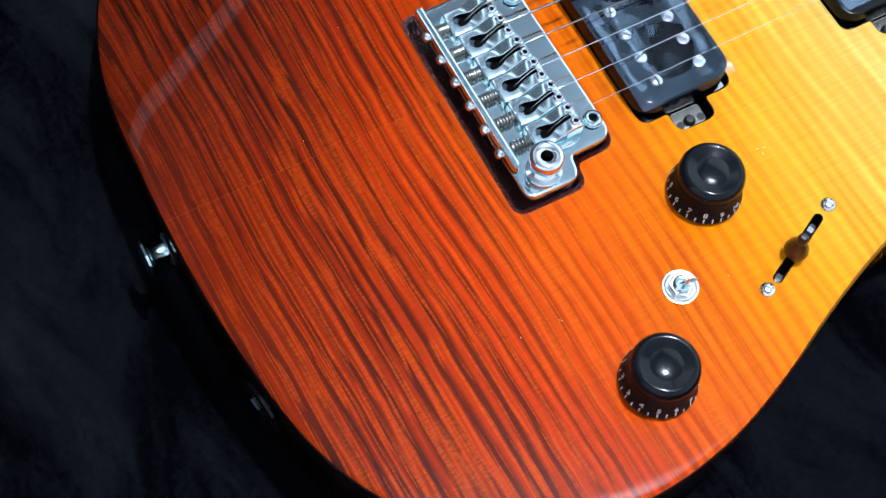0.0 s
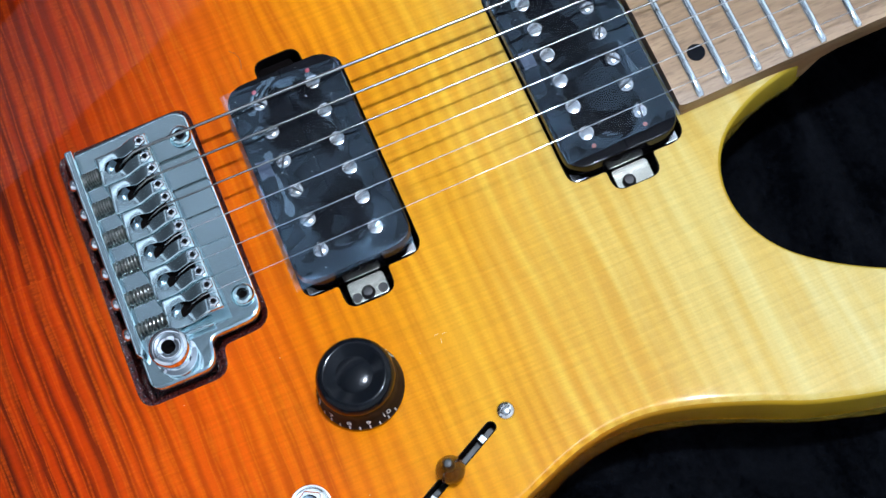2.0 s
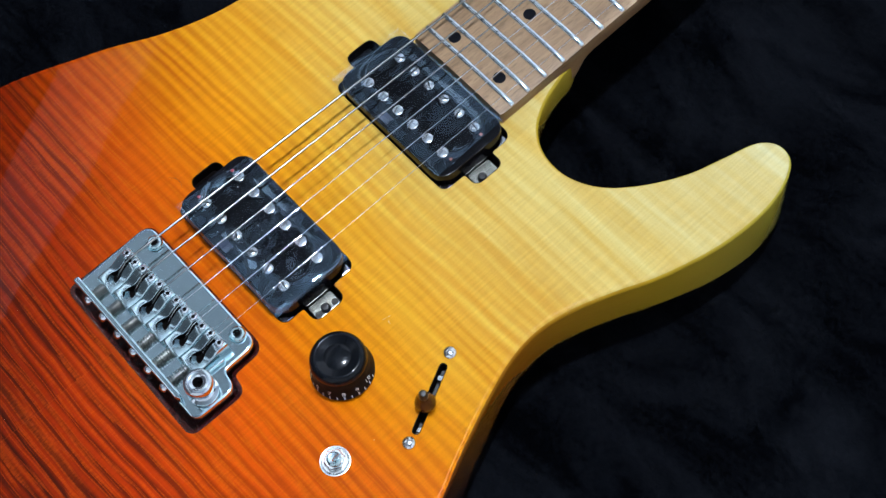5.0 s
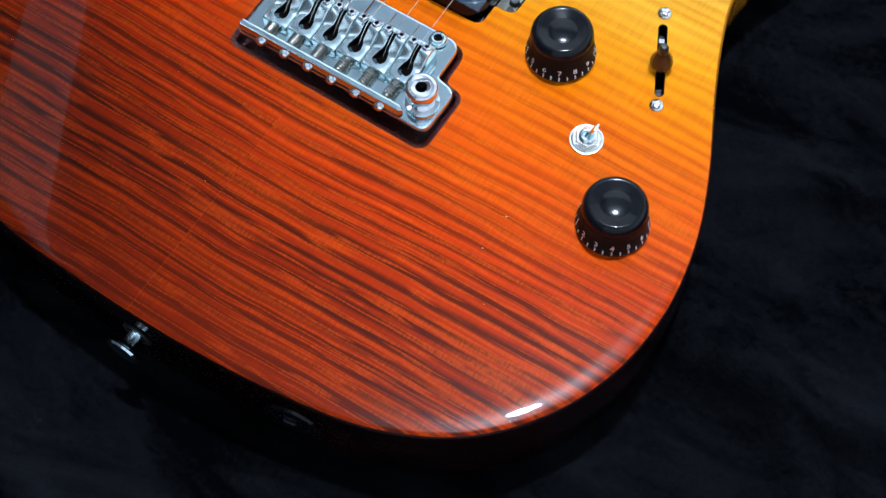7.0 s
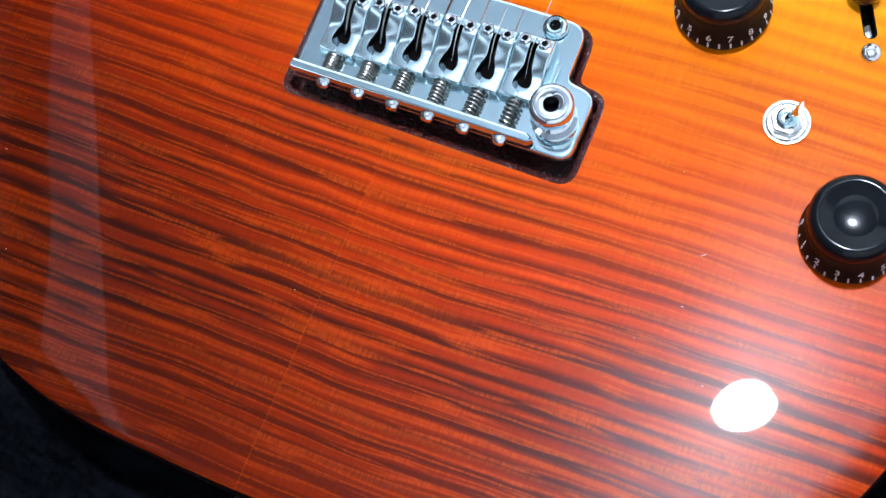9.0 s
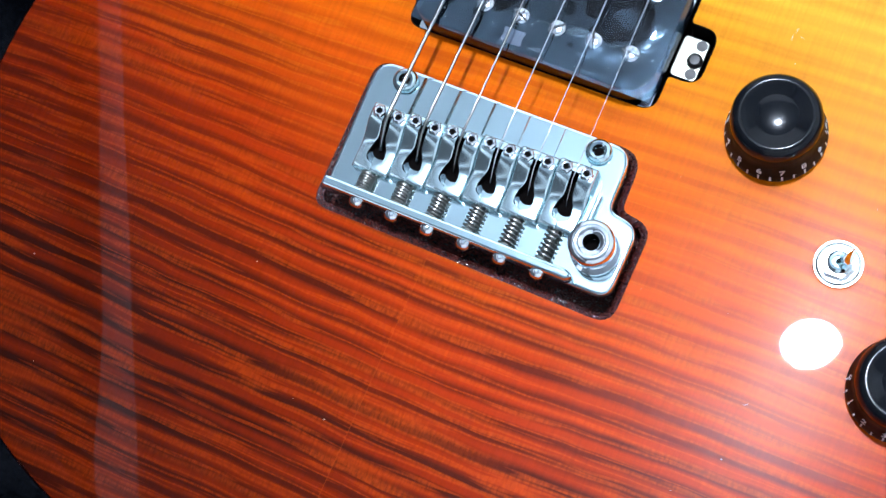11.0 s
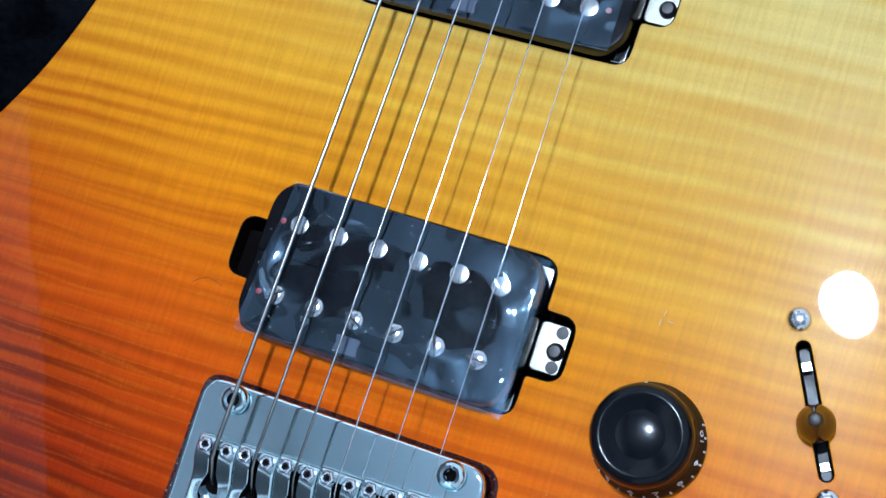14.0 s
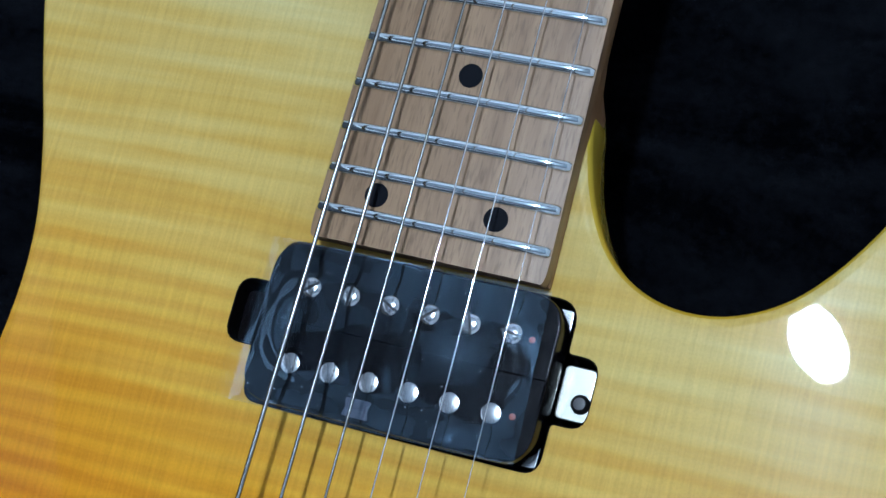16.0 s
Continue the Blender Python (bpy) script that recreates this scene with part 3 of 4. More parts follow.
PICKUP_N = rounded([(-36.8, 114.8), (36.0, 114.8), (36.0, 126.6), (43.6, 126.6), (43.6, 141.8), (36.0, 141.8), (36.0, 153.5), (-36.8, 153.5), (-36.8, 142.6), (-45.4, 142.6), (-45.4, 127.6), (-36.8, 127.6)], [4, 4, 1.5, 4, 4, 1.5, 5, 5, 1.5, 4, 4, 1.5])


def capsule(a, b, r, seg=8):
    a, b = Vector(a), Vector(b)
    t = math.atan2((b - a).y, (b - a).x)
    out = [b + r * Vector((math.cos(t + k), math.sin(t + k))) for k in [-math.pi / 2 + math.pi * i / seg for i in range(seg + 1)]]
    return out + [a + r * Vector((math.cos(t + k), math.sin(t + k))) for k in [math.pi / 2 + math.pi * i / seg for i in range(seg + 1)]]


SLOT_A, SLOT_B = (95.6, 61.6), (108.4, 36.0)
SLOT = capsule(SLOT_A, SLOT_B, 1.4)


def guitar_body():
    bm = bmesh.new()
    r = 2.6
    norms = [q - p for p, q in zip(BODY, offset(BODY, 1.0))]
    # the face falls away softly towards the edge of the lower bout
    wide = [r + 0.6 + 6.5 * max(0.0, min(1.0, (-5 - p.y) / 60.0)) for p in BODY]
    fall = [0.045 * (w - r) for w in wide]

    def inset(d, z):
        return [bm.verts.new((p.x + v.x * e, p.y + v.y * e, h)) for p, v, e, h in zip(BODY, norms, d, z)]

    flat = last = inset([w + 0.5 for w in wide], [0.0] * len(wide))
    for k in range(0, 6):
        f = k / 5
        nxt = inset([w + (r - w) * f for w in wide], [-d * f * f for d in fall])
        bridge(bm, last, nxt)
        last = nxt
    for k in range(1, 8):
        a = math.pi / 2 * k / 7
        nxt = inset([r - r * math.sin(a)] * len(wide), [-d - r + r * math.cos(a) for d in fall])
        bridge(bm, last, nxt, 1 if k > 3 else 0)
        last = nxt
    # the back is rounded over, most of all round the treble cutaway and its horn
    low = [8.0 + 22.0 * max(0.0, min(1.0, (62 - math.hypot(p.x - 56, p.y - 190)) / 24.0)) if p.x < 104 else 8.0 + 12.0 * max(0.0, min(1.0, (p.y - 20) / 60.0, (200 - p.y) / 50.0)) for p in BODY]
    nxt = inset([0.0] * len(low), [-THICK + h for h in low])
    bridge(bm, last, nxt, 1)
    last = nxt
    for k in range(1, 7):
        a = math.pi / 2 * k / 6
        nxt = inset([h - h * math.cos(a) for h in low], [-THICK + h - h * math.sin(a) for h in low])
        bridge(bm, last, nxt, 1)
        last = nxt
    cap(bm, [last], 1)
    tops = [flat]
    for hole, deep, mat in ((BRIDGE_HOLE, 8.0, 2), (PICKUP_B, 12.0, 3), (PICKUP_N, 12.0, 3), (SLOT, 9.0, 3)):
        lip = 1.0 if mat == 2 else 0.0
        a = ring(bm, offset(hole, -0.7), 0)
        b = ring(bm, offset(hole, -0.4), 0)
        c = ring(bm, offset(hole, 0.7 * lip - 0.1), -0.12 - 0.1 * lip)
        d = ring(bm, offset(hole, 1.5 * lip), -0.45 - 0.25 * lip)
        e = ring(bm, offset(hole, 1.6 * lip), -deep)
        bridge(bm, a, b), bridge(bm, b, c, mat), bridge(bm, c, d, mat), bridge(bm, d, e, mat)
        cap(bm, [e], mat)
        tops.append(a)
    cap(bm, tops, 0)
    for u in (0, 2, 4, 6, 8, 10, 12, 14, 17, 22, 30, 40, 50):
        where = (-0.86 * (u + 97.0), -0.51 * (u + 97.0), 0)
        bmesh.ops.bisect_plane(bm, geom=bm.verts[:] + bm.edges[:] + bm.faces[:], dist=0.001, plane_co=where, plane_no=(-0.86, -0.51, 0))
    for v in bm.verts:
        if v.co.z > -9:
            v.co.z -= arm_fall(v.co.x, v.co.y)
    return on(part("body", bm, [MAPLE, SIDE, RECESS, CAVITY], guitar, "glossy flame maple body, burst from dark red at the tail to pale yellow horns", 30))


guitar_body()

# ---- neck, fretboard, frets ----
SCALE, NECK_END, NUT = 648.0, 154.8, 648.0


def half_width(y):
    return 28.9 - (y - NECK_END) * 7.0 / (NUT - NECK_END)


def crown(x):
    return -x * x / 800.0


def fret_y(n):
    return SCALE * 2 ** (-n / 12)


def neck_mesh(z_top):
    bm = bmesh.new()
    rows = []
    for y in (NECK_END + 0.4, 160, 190, 199, 203, 207, 211, 224, 235, 250, 275, 330, 450, 560, 640, 652):
        w = half_width(y) - 0.05
        heel = max(0.0, min(1.0, (211 - y) / 12.0))
        row = []
        for k in range(13):
            a = math.pi * k / 12
            rx, rz = w * math.cos(a), 19.0 * math.sin(a) ** 0.8
            bx = w * max(-1, min(1, 1.15 * math.cos(a)))
            bz = 20.5 * min(1.0, 1.35 * math.sin(a))
            row.append(bm.verts.new((rx + (bx - rx) * heel, y, z_top - (rz + (bz - rz) * heel))))
        rows.append(row)
    for a, b in zip(rows, rows[1:]):
        bridge(bm, a, b)
    bm.faces.new(rows[0]), bm.faces.new(rows[-1])
    return bm


neck = on(part("neck", neck_mesh(1.9), NECK, guitar, "roasted maple neck with a satin finish"))


def board_mesh():
    bm = bmesh.new()
    cols = [k / 8 for k in range(-8, 9)]
    rows = []
    for y in (NECK_END, NECK_END + 0.6, NECK_END + 2.2, NECK_END + 4.5, 180, 240, 320, 420, 540, 650):
        w = half_width(y)
        if y < NECK_END + 4:
            w -= {0: 0.9, 1: 0.45, 2: 0.12}[0 if y < NECK_END + 0.3 else 1 if y < NECK_END + 1 else 2]
        top = [bm.verts.new((w * c, y, 8.0 + crown(w * c) - (0.35 if abs(c) == 1 else 0))) for c in cols]
        rows.append(top + [bm.verts.new((w, y, 2.0)), bm.verts.new((-w, y, 2.0))])
    for a, b in zip(rows, rows[1:]):
        bridge(bm, a, b)
    bm.faces.new(rows[0]), bm.faces.new(rows[-1])
    return bm


board = on(part("fretboard", board_mesh(), BOARD, guitar, "pale brown maple fretboard with black dots"))


def fret_mesh(y):
    """A crowned wire across the board with bevelled ends."""
    bm = bmesh.new()
    w = half_width(y)
    prof = [(-1.25, -0.1), (-1.2, 0.35), (-0.85, 0.8), (-0.35, 1.02), (0.35, 1.02), (0.85, 0.8), (1.2, 0.35), (1.25, -0.1)]
    xs = [-w + 0.3, -w + 0.75] + [(-w + 1.2) + (2 * w - 2.4) * k / 8 for k in range(9)] + [w - 0.75, w - 0.3]
    rows = []
    for i, x in enumerate(xs):
        s = {0: 0.25, len(xs) - 1: 0.25, 1: 0.75, len(xs) - 2: 0.75}.get(i, 1.0)
        rows.append([bm.verts.new((x, a * (0.6 + 0.4 * s), 8.0 + crown(x) + b * s)) for a, b in prof])
    for a, b in zip(rows, rows[1:]):
        for k in range(7):
            bm.faces.new((a[k], a[k + 1], b[k + 1], b[k]))
    bm.faces.new(rows[0]), bm.faces.new(rows[-1])
    return bm


for n in range(1, 25):
    part("fret", fret_mesh(fret_y(n)), FRET, board, at=(0, fret_y(n), 0))
dot = lathe([(0, 8.17), (2.85, 8.16), (2.95, 7.6), (0, 7.6)], 32)
first = None
for n, xs in ((24, (-14.6, 14.6)), (21, (0,)), (19, (0,)), (17, (0,)), (15, (0,)), (12, (-11, 11)), (9, (0,)), (7, (0,)), (5, (0,)), (3, (0,))):
    for x in xs:
        at = (x, (fret_y(n) + fret_y(n - 1)) / 2, crown(x))
        if first is None:
            first = part("inlay_dot", dot, INLAY, board, "black round inlay dot", at=at)
        else:
            again(first, at)
part("nut", box(-21.4, 21.4, 645.5, 651, 6.5, 10.2, 0.5), WHITE, board)

# ---- strings ----
GAUGE = (1.17, 0.92, 0.68, 0.44, 0.34, 0.26)
SADDLE_X = [-26.6 + 10.64 * k for k in range(6)]
SADDLE_REAR = [-18.9 + 0.72 * k for k in range(6)]
for k in range(6):
    x0, yr = SADDLE_X[k], SADDLE_REAR[k]
    xn = -17.8 + 7.12 * k
    crest = yr + 16.2
    z0 = 13.1 + crown(x0) * 0.8
    zn = 9.4 + crown(xn)
    path = [(x0, yr + 7.0, 6.2), (x0, yr + 9.5, 9.2), (x0, yr + 13.2, 12.2), (x0, crest, z0)]
    for s in (0.02, 0.1, 0.25, 0.5, 0.75, 1.0):
        path.append((x0 + (xn - x0) * s, crest + (NUT - crest) * s, z0 + (zn - z0) * s))
    on(part("string", tube(path, GAUGE[k] / 2, 8), WOUND if k < 3 else STRING, guitar, "thick wound steel string" if k < 3 else "thin plain steel string", 60))


# ---- pickups ----
def pickup(name, label, cy, top, span, film_loop, film_z, screw_row, ear_y, marks, logo_x, dots_mat):
    """A double-coil pickup: two black bobbins on a nickel plate, six screws, six slugs, two ears and a clear film."""
    plate = slab(rounded([(-35.3, cy - 18.2), (34.9, cy - 18.2), (34.9, cy + 18.2), (-35.3, cy + 18.2)], 1.0), -4.0, -2.8, 0.3)
    ob = on(part(name, plate, BRIGHT, guitar, label))
    for s, nm in ((-1, "slug"), (1, "screw")):
        y0, y1 = (cy - 18.9, cy - 0.06) if s < 0 else (cy + 0.06, cy + 18.9)
        rad = [8, 8, 0.3, 0.3] if s < 0 else [0.3, 0.3, 8, 8]
        part("bobbin", slab(rounded([(-35.4, y0), (35.0, y0), (35.0, y1), (-35.4, y1)], rad, 8), -2.8, top, 0.45), BOBBIN, ob, "black plastic bobbin")
    part("spacer", box(-35.0, 34.6, cy - 0.7, cy + 0.7, -2.0, top - 0.02, 0.05), BOBBIN, ob)
    slug_y, screw_y = (cy + 9.0, cy - 9.0) if screw_row < 0 else (cy - 9.0, cy + 9.0)
    slug = screw = None
    for k in range(6):
        x = -span + span * 2 * k / 5
        if slug is None:
            slug = part("slug_pole", lathe([(0, 0.30), (1.9, 0.29), (2.3, 0.20), (2.45, 0.0), (2.45, -1.0), (0, -1.0)], 24), BRIGHT, ob, "round steel slug pole", at=(x, slug_y, top))
            head = lathe([(0, 0.75), (1.4, 0.72), (2.0, 0.5), (2.35, 0.1), (2.4, -1.0), (0, -1.0)], 24)
            cut = box(-2.5, 2.5, -0.32, 0.32, 0.60, 0.78, 0.02)
            screw = part("pole_screw", head, BRIGHT, ob, "slotted steel pole screw", at=(x, screw_y, top))
            notch = part("slot", cut, SCREW, screw)
            notch.matrix_basis = Matrix.Rotation(radians(38), 4, "Z")
        else:
            again(slug, (x, slug_y, top))
            s = again(screw, (x, screw_y, top), turn=(k * 67) % 180)
            again(notch, (0, 0, 0), s, 20)
    # ears with their height screws; the bass ear's shade is put into its colour
    for x0, x1, lit in ((35.4, 43.0, True), (-44.6, -36.2, False)):
        ear = slab(rounded([(x0, ear_y - 6.2), (x1, ear_y - 6.2), (x1, ear_y + 6.2), (x0, ear_y + 6.2)], 1.6), -5.2, -4.2, 0.3)
        part("mounting_ear", ear, NICKEL if lit else CAVITY, ob, "bent nickel mounting ear" if lit else "mounting ear coloured dark for the shade it lies in")
    part("height_screw", lathe([(0, 1.9), (1.4, 1.8), (2.1, 1.0), (2.2, 0), (0, 0)], 20), SCREW, ob, "black height screw", at=(40.8, ear_y - (0.5 if screw_row < 0 else 2.0), -4.2))
    if screw_row < 0:
        for dy in (-4.3, 4.3):
            part("ear_hole", lathe([(0, 0.05), (1.55, 0.04), (1.55, -0.1), (0, -0.1)], 16), SCREW, ob, at=(41.0, ear_y + dy, -4.2))
    for x, y in marks:
        part("wire_hole", lathe([(0, 0.12), (0.5, 0.1), (0.75, 0.0), (0.75, -0.3), (0, -0.3)], 14), dots_mat, ob, at=(x, y, top))
    part("maker_mark", slab(rounded([(logo_x - 3.3, cy - 17.4), (logo_x + 3.3, cy - 17.4), (logo_x + 2.7, cy - 15.3), (logo_x + 3.3, cy - 13.2), (logo_x - 3.3, cy - 13.2), (logo_x - 2.7, cy - 15.3)], 0.6), top, top + 0.06, 0.02), GREY, ob, "small grey-blue plate with unreadable print")
    # the film, laid loosely over the coils
    bm = bmesh.new()
    nx, ny = 110, 60
    (ax, ay), (bx, by), (cx2, cy2), (dx, dy2) = film_loop
    grid = []
    for j in range(ny + 1):
        row = []
        for i in range(nx + 1):
            u, v = i / nx, j / ny
            x = (1 - v) * ((1 - u) * ax + u * bx) + v * ((1 - u) * dx + u * cx2)
            y = (1 - v) * ((1 - u) * ay + u * by) + v * ((1 - u) * dy2 + u * cy2)
            edge = min(u * 70.0, (1 - u) * 70.0, v * 38.0, (1 - v) * 38.0)
            oval = math.hypot(max(abs(x) - 19.0, 0.0), y - cy) - 11.0
            lump = 0.45 * math.exp(-edge / 3.0) + 0.55 * math.exp(-(oval / 2.6) ** 2) + noise.noise((x * 0.06, y * 0.08, cy)) * 0.6 + noise.noise((x * 0.15, y * 0.15, cy + 5)) * 0.10 + abs(noise.noise((x * 0.11, y * 0.13, cy + 9))) * 0.35
            out = max(0.0, abs(x) - 34.0, abs(y - cy) - 18.5)
            z = film_z + 0.55 + math.log(1 + math.exp(4 * (0.2 + lump))) / 4 if out == 0 else film_z + 0.75 + lump * 0.5 - 0.1 * out
            row.append(bm.verts.new((x, y, z)))
        grid.append(row)
    for a, b in zip(grid, grid[1:]):
        for i in range(nx):
            bm.faces.new((a[i], a[i + 1], b[i + 1], b[i]))
    film = part("protective_film", bm, FILM, ob, "clear wrinkled plastic film over the coils", 80)
    film.visible_shadow = False
    return ob


pickup("bridge_pickup", "black double-coil bridge pickup still under clear film", 44.9, 9.0, 26.6, [(-33.5, 25.0), (37.0, 24.4), (37.8, 62.8), (-30.5, 63.8)], 9.6, -1, 44.6, [(-31.0, 35.6), (-31.0, 53.8)], -5.0, REDDOT)
pickup("neck_pickup", "black double-coil neck pickup still under clear film", 134.0, 6.3, 24.5, [(-40.6, 113.6), (32.8, 115.0), (31.4, 153.6), (-38.4, 152.6)], 7.0, 1, 134.2, [(29.3, 125.4), (29.3, 142.6)], -6.0, COPPER)


# ---- tremolo bridge ----
PLATE = rounded([(-38.6, 12.6), (-37.4, -27.0), (46.2, -27.0), (46.4, -6.2), (37.4, -4.6), (37.0, 12.6)], [6, 1.2, 4.5, 5, 2.0, 6], 6)


trem = on(part("tremolo_bridge", slab(PLATE, 2.2, 4.8, 0.8), CHROME, guitar, "polished chrome tremolo bridge with six saddles"))
# upright rear wall with six intonation screws
part("rear_wall", slab(rounded([(-37.0, -27.0), (34.6, -27.0), (36.6, -25.6), (34.2, -24.2), (-37.0, -24.2)], [1, 1, 1, 1, 1]), 4.8, 9.8, 0.7), CHROME, trem, "upright rear wall of the bridge")
for x in (-28.7, 28.7):
    post = part("post", lathe([(0, 5.0), (1.5, 5.0), (1.65, 7.0), (2.3, 7.25), (3.0, 6.95), (3.5, 6.2), (3.6, 5.4), (2.8, 5.2), (2.6, 2.0), (0, 2.0)], 24), CHROME, trem, "chrome pivot stud with a hex socket", at=(x, 8.8, 0))
    part("hex_socket", lathe([(0, 5.2), (1.55, 5.2), (1.55, 4.9), (0, 4.9)], 6), CAVITY, post)


def saddle_mesh():
    """A bent steel saddle with a teardrop opening, starting at its rear edge."""
    prof = [(0, 7.9), (0.15, 8.3), (0.5, 8.5), (1.2, 8.55), (5, 8.6)]
    prof += [(6.6 + 0.5 * k, 8.62 + 3.48 * (k / 16) ** 2 * (3 - 2 * k / 16)) for k in range(17)]
    prof += [(16.6, 12.1), (17.1, 12.02), (17.5, 11.85), (17.8, 11.6), (18.05, 11.2), (18.15, 10.7), (18.2, 9.0)]

    def z_at(y):
        for (a, b), (c, d) in zip(prof, prof[1:]):
            if a <= y <= c:
                return b + (d - b) * (y - a) / (c - a)
        return prof[-1][1]

    def open_at(y):
        if 2.3 < y < 6.0:
            return 2.55 * math.sqrt(max(0.0, 1 - ((y - 5.0) / 2.7) ** 2))
        if 6.0 <= y < 15.4:
            f = min(1.0, (y - 6.0) / 4.0)
            return 2.37 + (1.05 - 2.37) * f * f * (3 - 2 * f)
        return 0.0

    bm = bmesh.new()
    ys = [0, 0.15, 0.5, 1.2, 2.0, 2.31, 2.4, 2.6, 3.0, 3.6, 4.4, 5.2, 5.99, 6.6, 7.4, 8.4, 8.8, 9.2, 9.6, 10.0, 10.4, 10.8, 11.15, 11.5, 11.85, 12.2, 12.55, 12.9, 13.25, 13.6, 14.2, 15.39, 15.41, 16.2, 16.6, 17.1, 17.5, 17.8, 18.05, 18.15, 18.2]
    for s in (-1, 1):
        rows = []
        for y in ys:
            z, w = z_at(y), open_at(y)
            rows.append([bm.verts.new((s * q[0], y, q[1])) for q in ((w, 5.0), (w, z - 0.12), (w + 0.12, z), (w + 0.3, z), (4.6, z), (4.9, z - 0.07), (5.12, z - 0.22), (5.24, z - 0.5), (5.24, 5.0))])
        for a, b in zip(rows, rows[1:]):
            for k in range(8):
                # inner walls of the opening take the steel darkened for shade
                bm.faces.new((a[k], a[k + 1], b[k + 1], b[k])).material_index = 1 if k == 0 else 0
        bm.faces.new(rows[0]), bm.faces.new(rows[-1])
    bmesh.ops.remove_doubles(bm, verts=bm.verts, dist=0.002)
    return bm


def knurl(a, r, z):
    """Six soft lobes round the rim of a small socket screw."""
    return r + (0.13 * math.cos(6 * a) if r > 0.9 and z > 11.9 else 0.0)


saddle = None
for k in range(6):
    x, yr = SADDLE_X[k], SADDLE_REAR[k]
    lift = crown(x) * 0.5
    if saddle is None:
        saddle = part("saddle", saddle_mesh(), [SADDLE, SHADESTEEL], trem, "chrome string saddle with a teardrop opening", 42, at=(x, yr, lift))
    else:
        again(saddle, (x, yr, lift))
    # a near-black patch laid on the plate stands for the hole's shaded depth
    hole = slab(capsule((0, yr + 7.2), (0, yr + 13.0), 2.6), 4.7, 4.9, 0.05)
    part("string_hole", hole, CAVITY, trem, "string hole, a flat patch coloured dark for its shade", at=(x, 0, 0))
    n, length = 7, (yr - 0.1) + 24.2
    coil = [(2.05 * math.cos(2 * math.pi * i / 12), -24.1 + length * i / (12 * n), 6.3 + 2.05 * math.sin(2 * math.pi * i / 12)) for i in range(12 * n + 1)]
    part("spring", tube(coil, 0.31, 5), SPRING, trem, "steel intonation spring", 60, at=(x, 0, 0))
    rod = rotate(lathe([(0, 0), (1.25, 0)] + [(1.25 if i % 2 else 1.0, 0.35 * i) for i in range(1, 48) if 0.35 * i < yr + 27.6] + [(0, yr + 27.6)], 12), "X", -90)
    part("intonation_screw", rod, SPRING, trem, "threaded steel intonation screw", at=(x, -26.0, 6.3))
    head = rotate(lathe([(0, 0), (2.1, 0), (2.15, 0.6), (1.9, 1.4), (1.2, 2.0), (0, 2.2)], 20), "X", 90)
    part("screw_head", head, POLISH, trem, "domed chrome screw head", at=(x, -27.0, 6.3))
    for dx in (-2.85, 2.85):
        at = (x + dx, yr + 15.75, lift)
        grub = part("height_screw", lathe([(0, 12.1), (0.72, 12.1), (0.8, 12.75), (1.0, 13.0), (1.25, 13.02), (1.55, 12.8), (1.76, 12.45), (1.84, 12.0), (1.84, 11.6), (0, 11.6)], 36, knurl), POLISH, trem, "small chrome height screw with a hex socket", at=at)
        part("hex_socket", lathe([(0, 12.2), (0.76, 12.2), (0.76, 12.0), (0, 12.0)], 6), CAVITY, grub)
# arm socket on the ear of the plate
ARM = [(0, 9.0), (2.1, 9.0), (2.2, 14.9), (3.1, 15.7), (4.6, 15.9), (5.7, 15.3), (6.1, 14.4), (6.1, 10.6), (5.7, 10.0), (5.0, 9.8)] + [(5.15 if i % 2 else 4.75, 9.6 - 0.45 * i) for i in range(9)] + [(6.4, 5.4), (6.6, 4.7), (0, 4.7)]
arm = part("arm_socket", lathe(ARM, 32), POLISH, trem, "chrome threaded arm socket with a dark hole", at=(38.2, -16.4, 0))
part("socket_hole", lathe([(0, 9.2), (2.1, 9.2), (2.1, 9.0), (0, 9.0)], 20), CAVITY, arm)
part("side_block", box(33.2, 34.6, -16.5, -2.5, 4.8, 7.2, 0.5), CHROME, trem, "small chrome side guide")


# ---- controls ----
def zones(bm):
    """Sets the skirt and barrel apart from the glossy top."""
    for f in bm.faces:
        f.material_index = 1 if f.calc_center_median().z < 13.6 else 0
    return bm


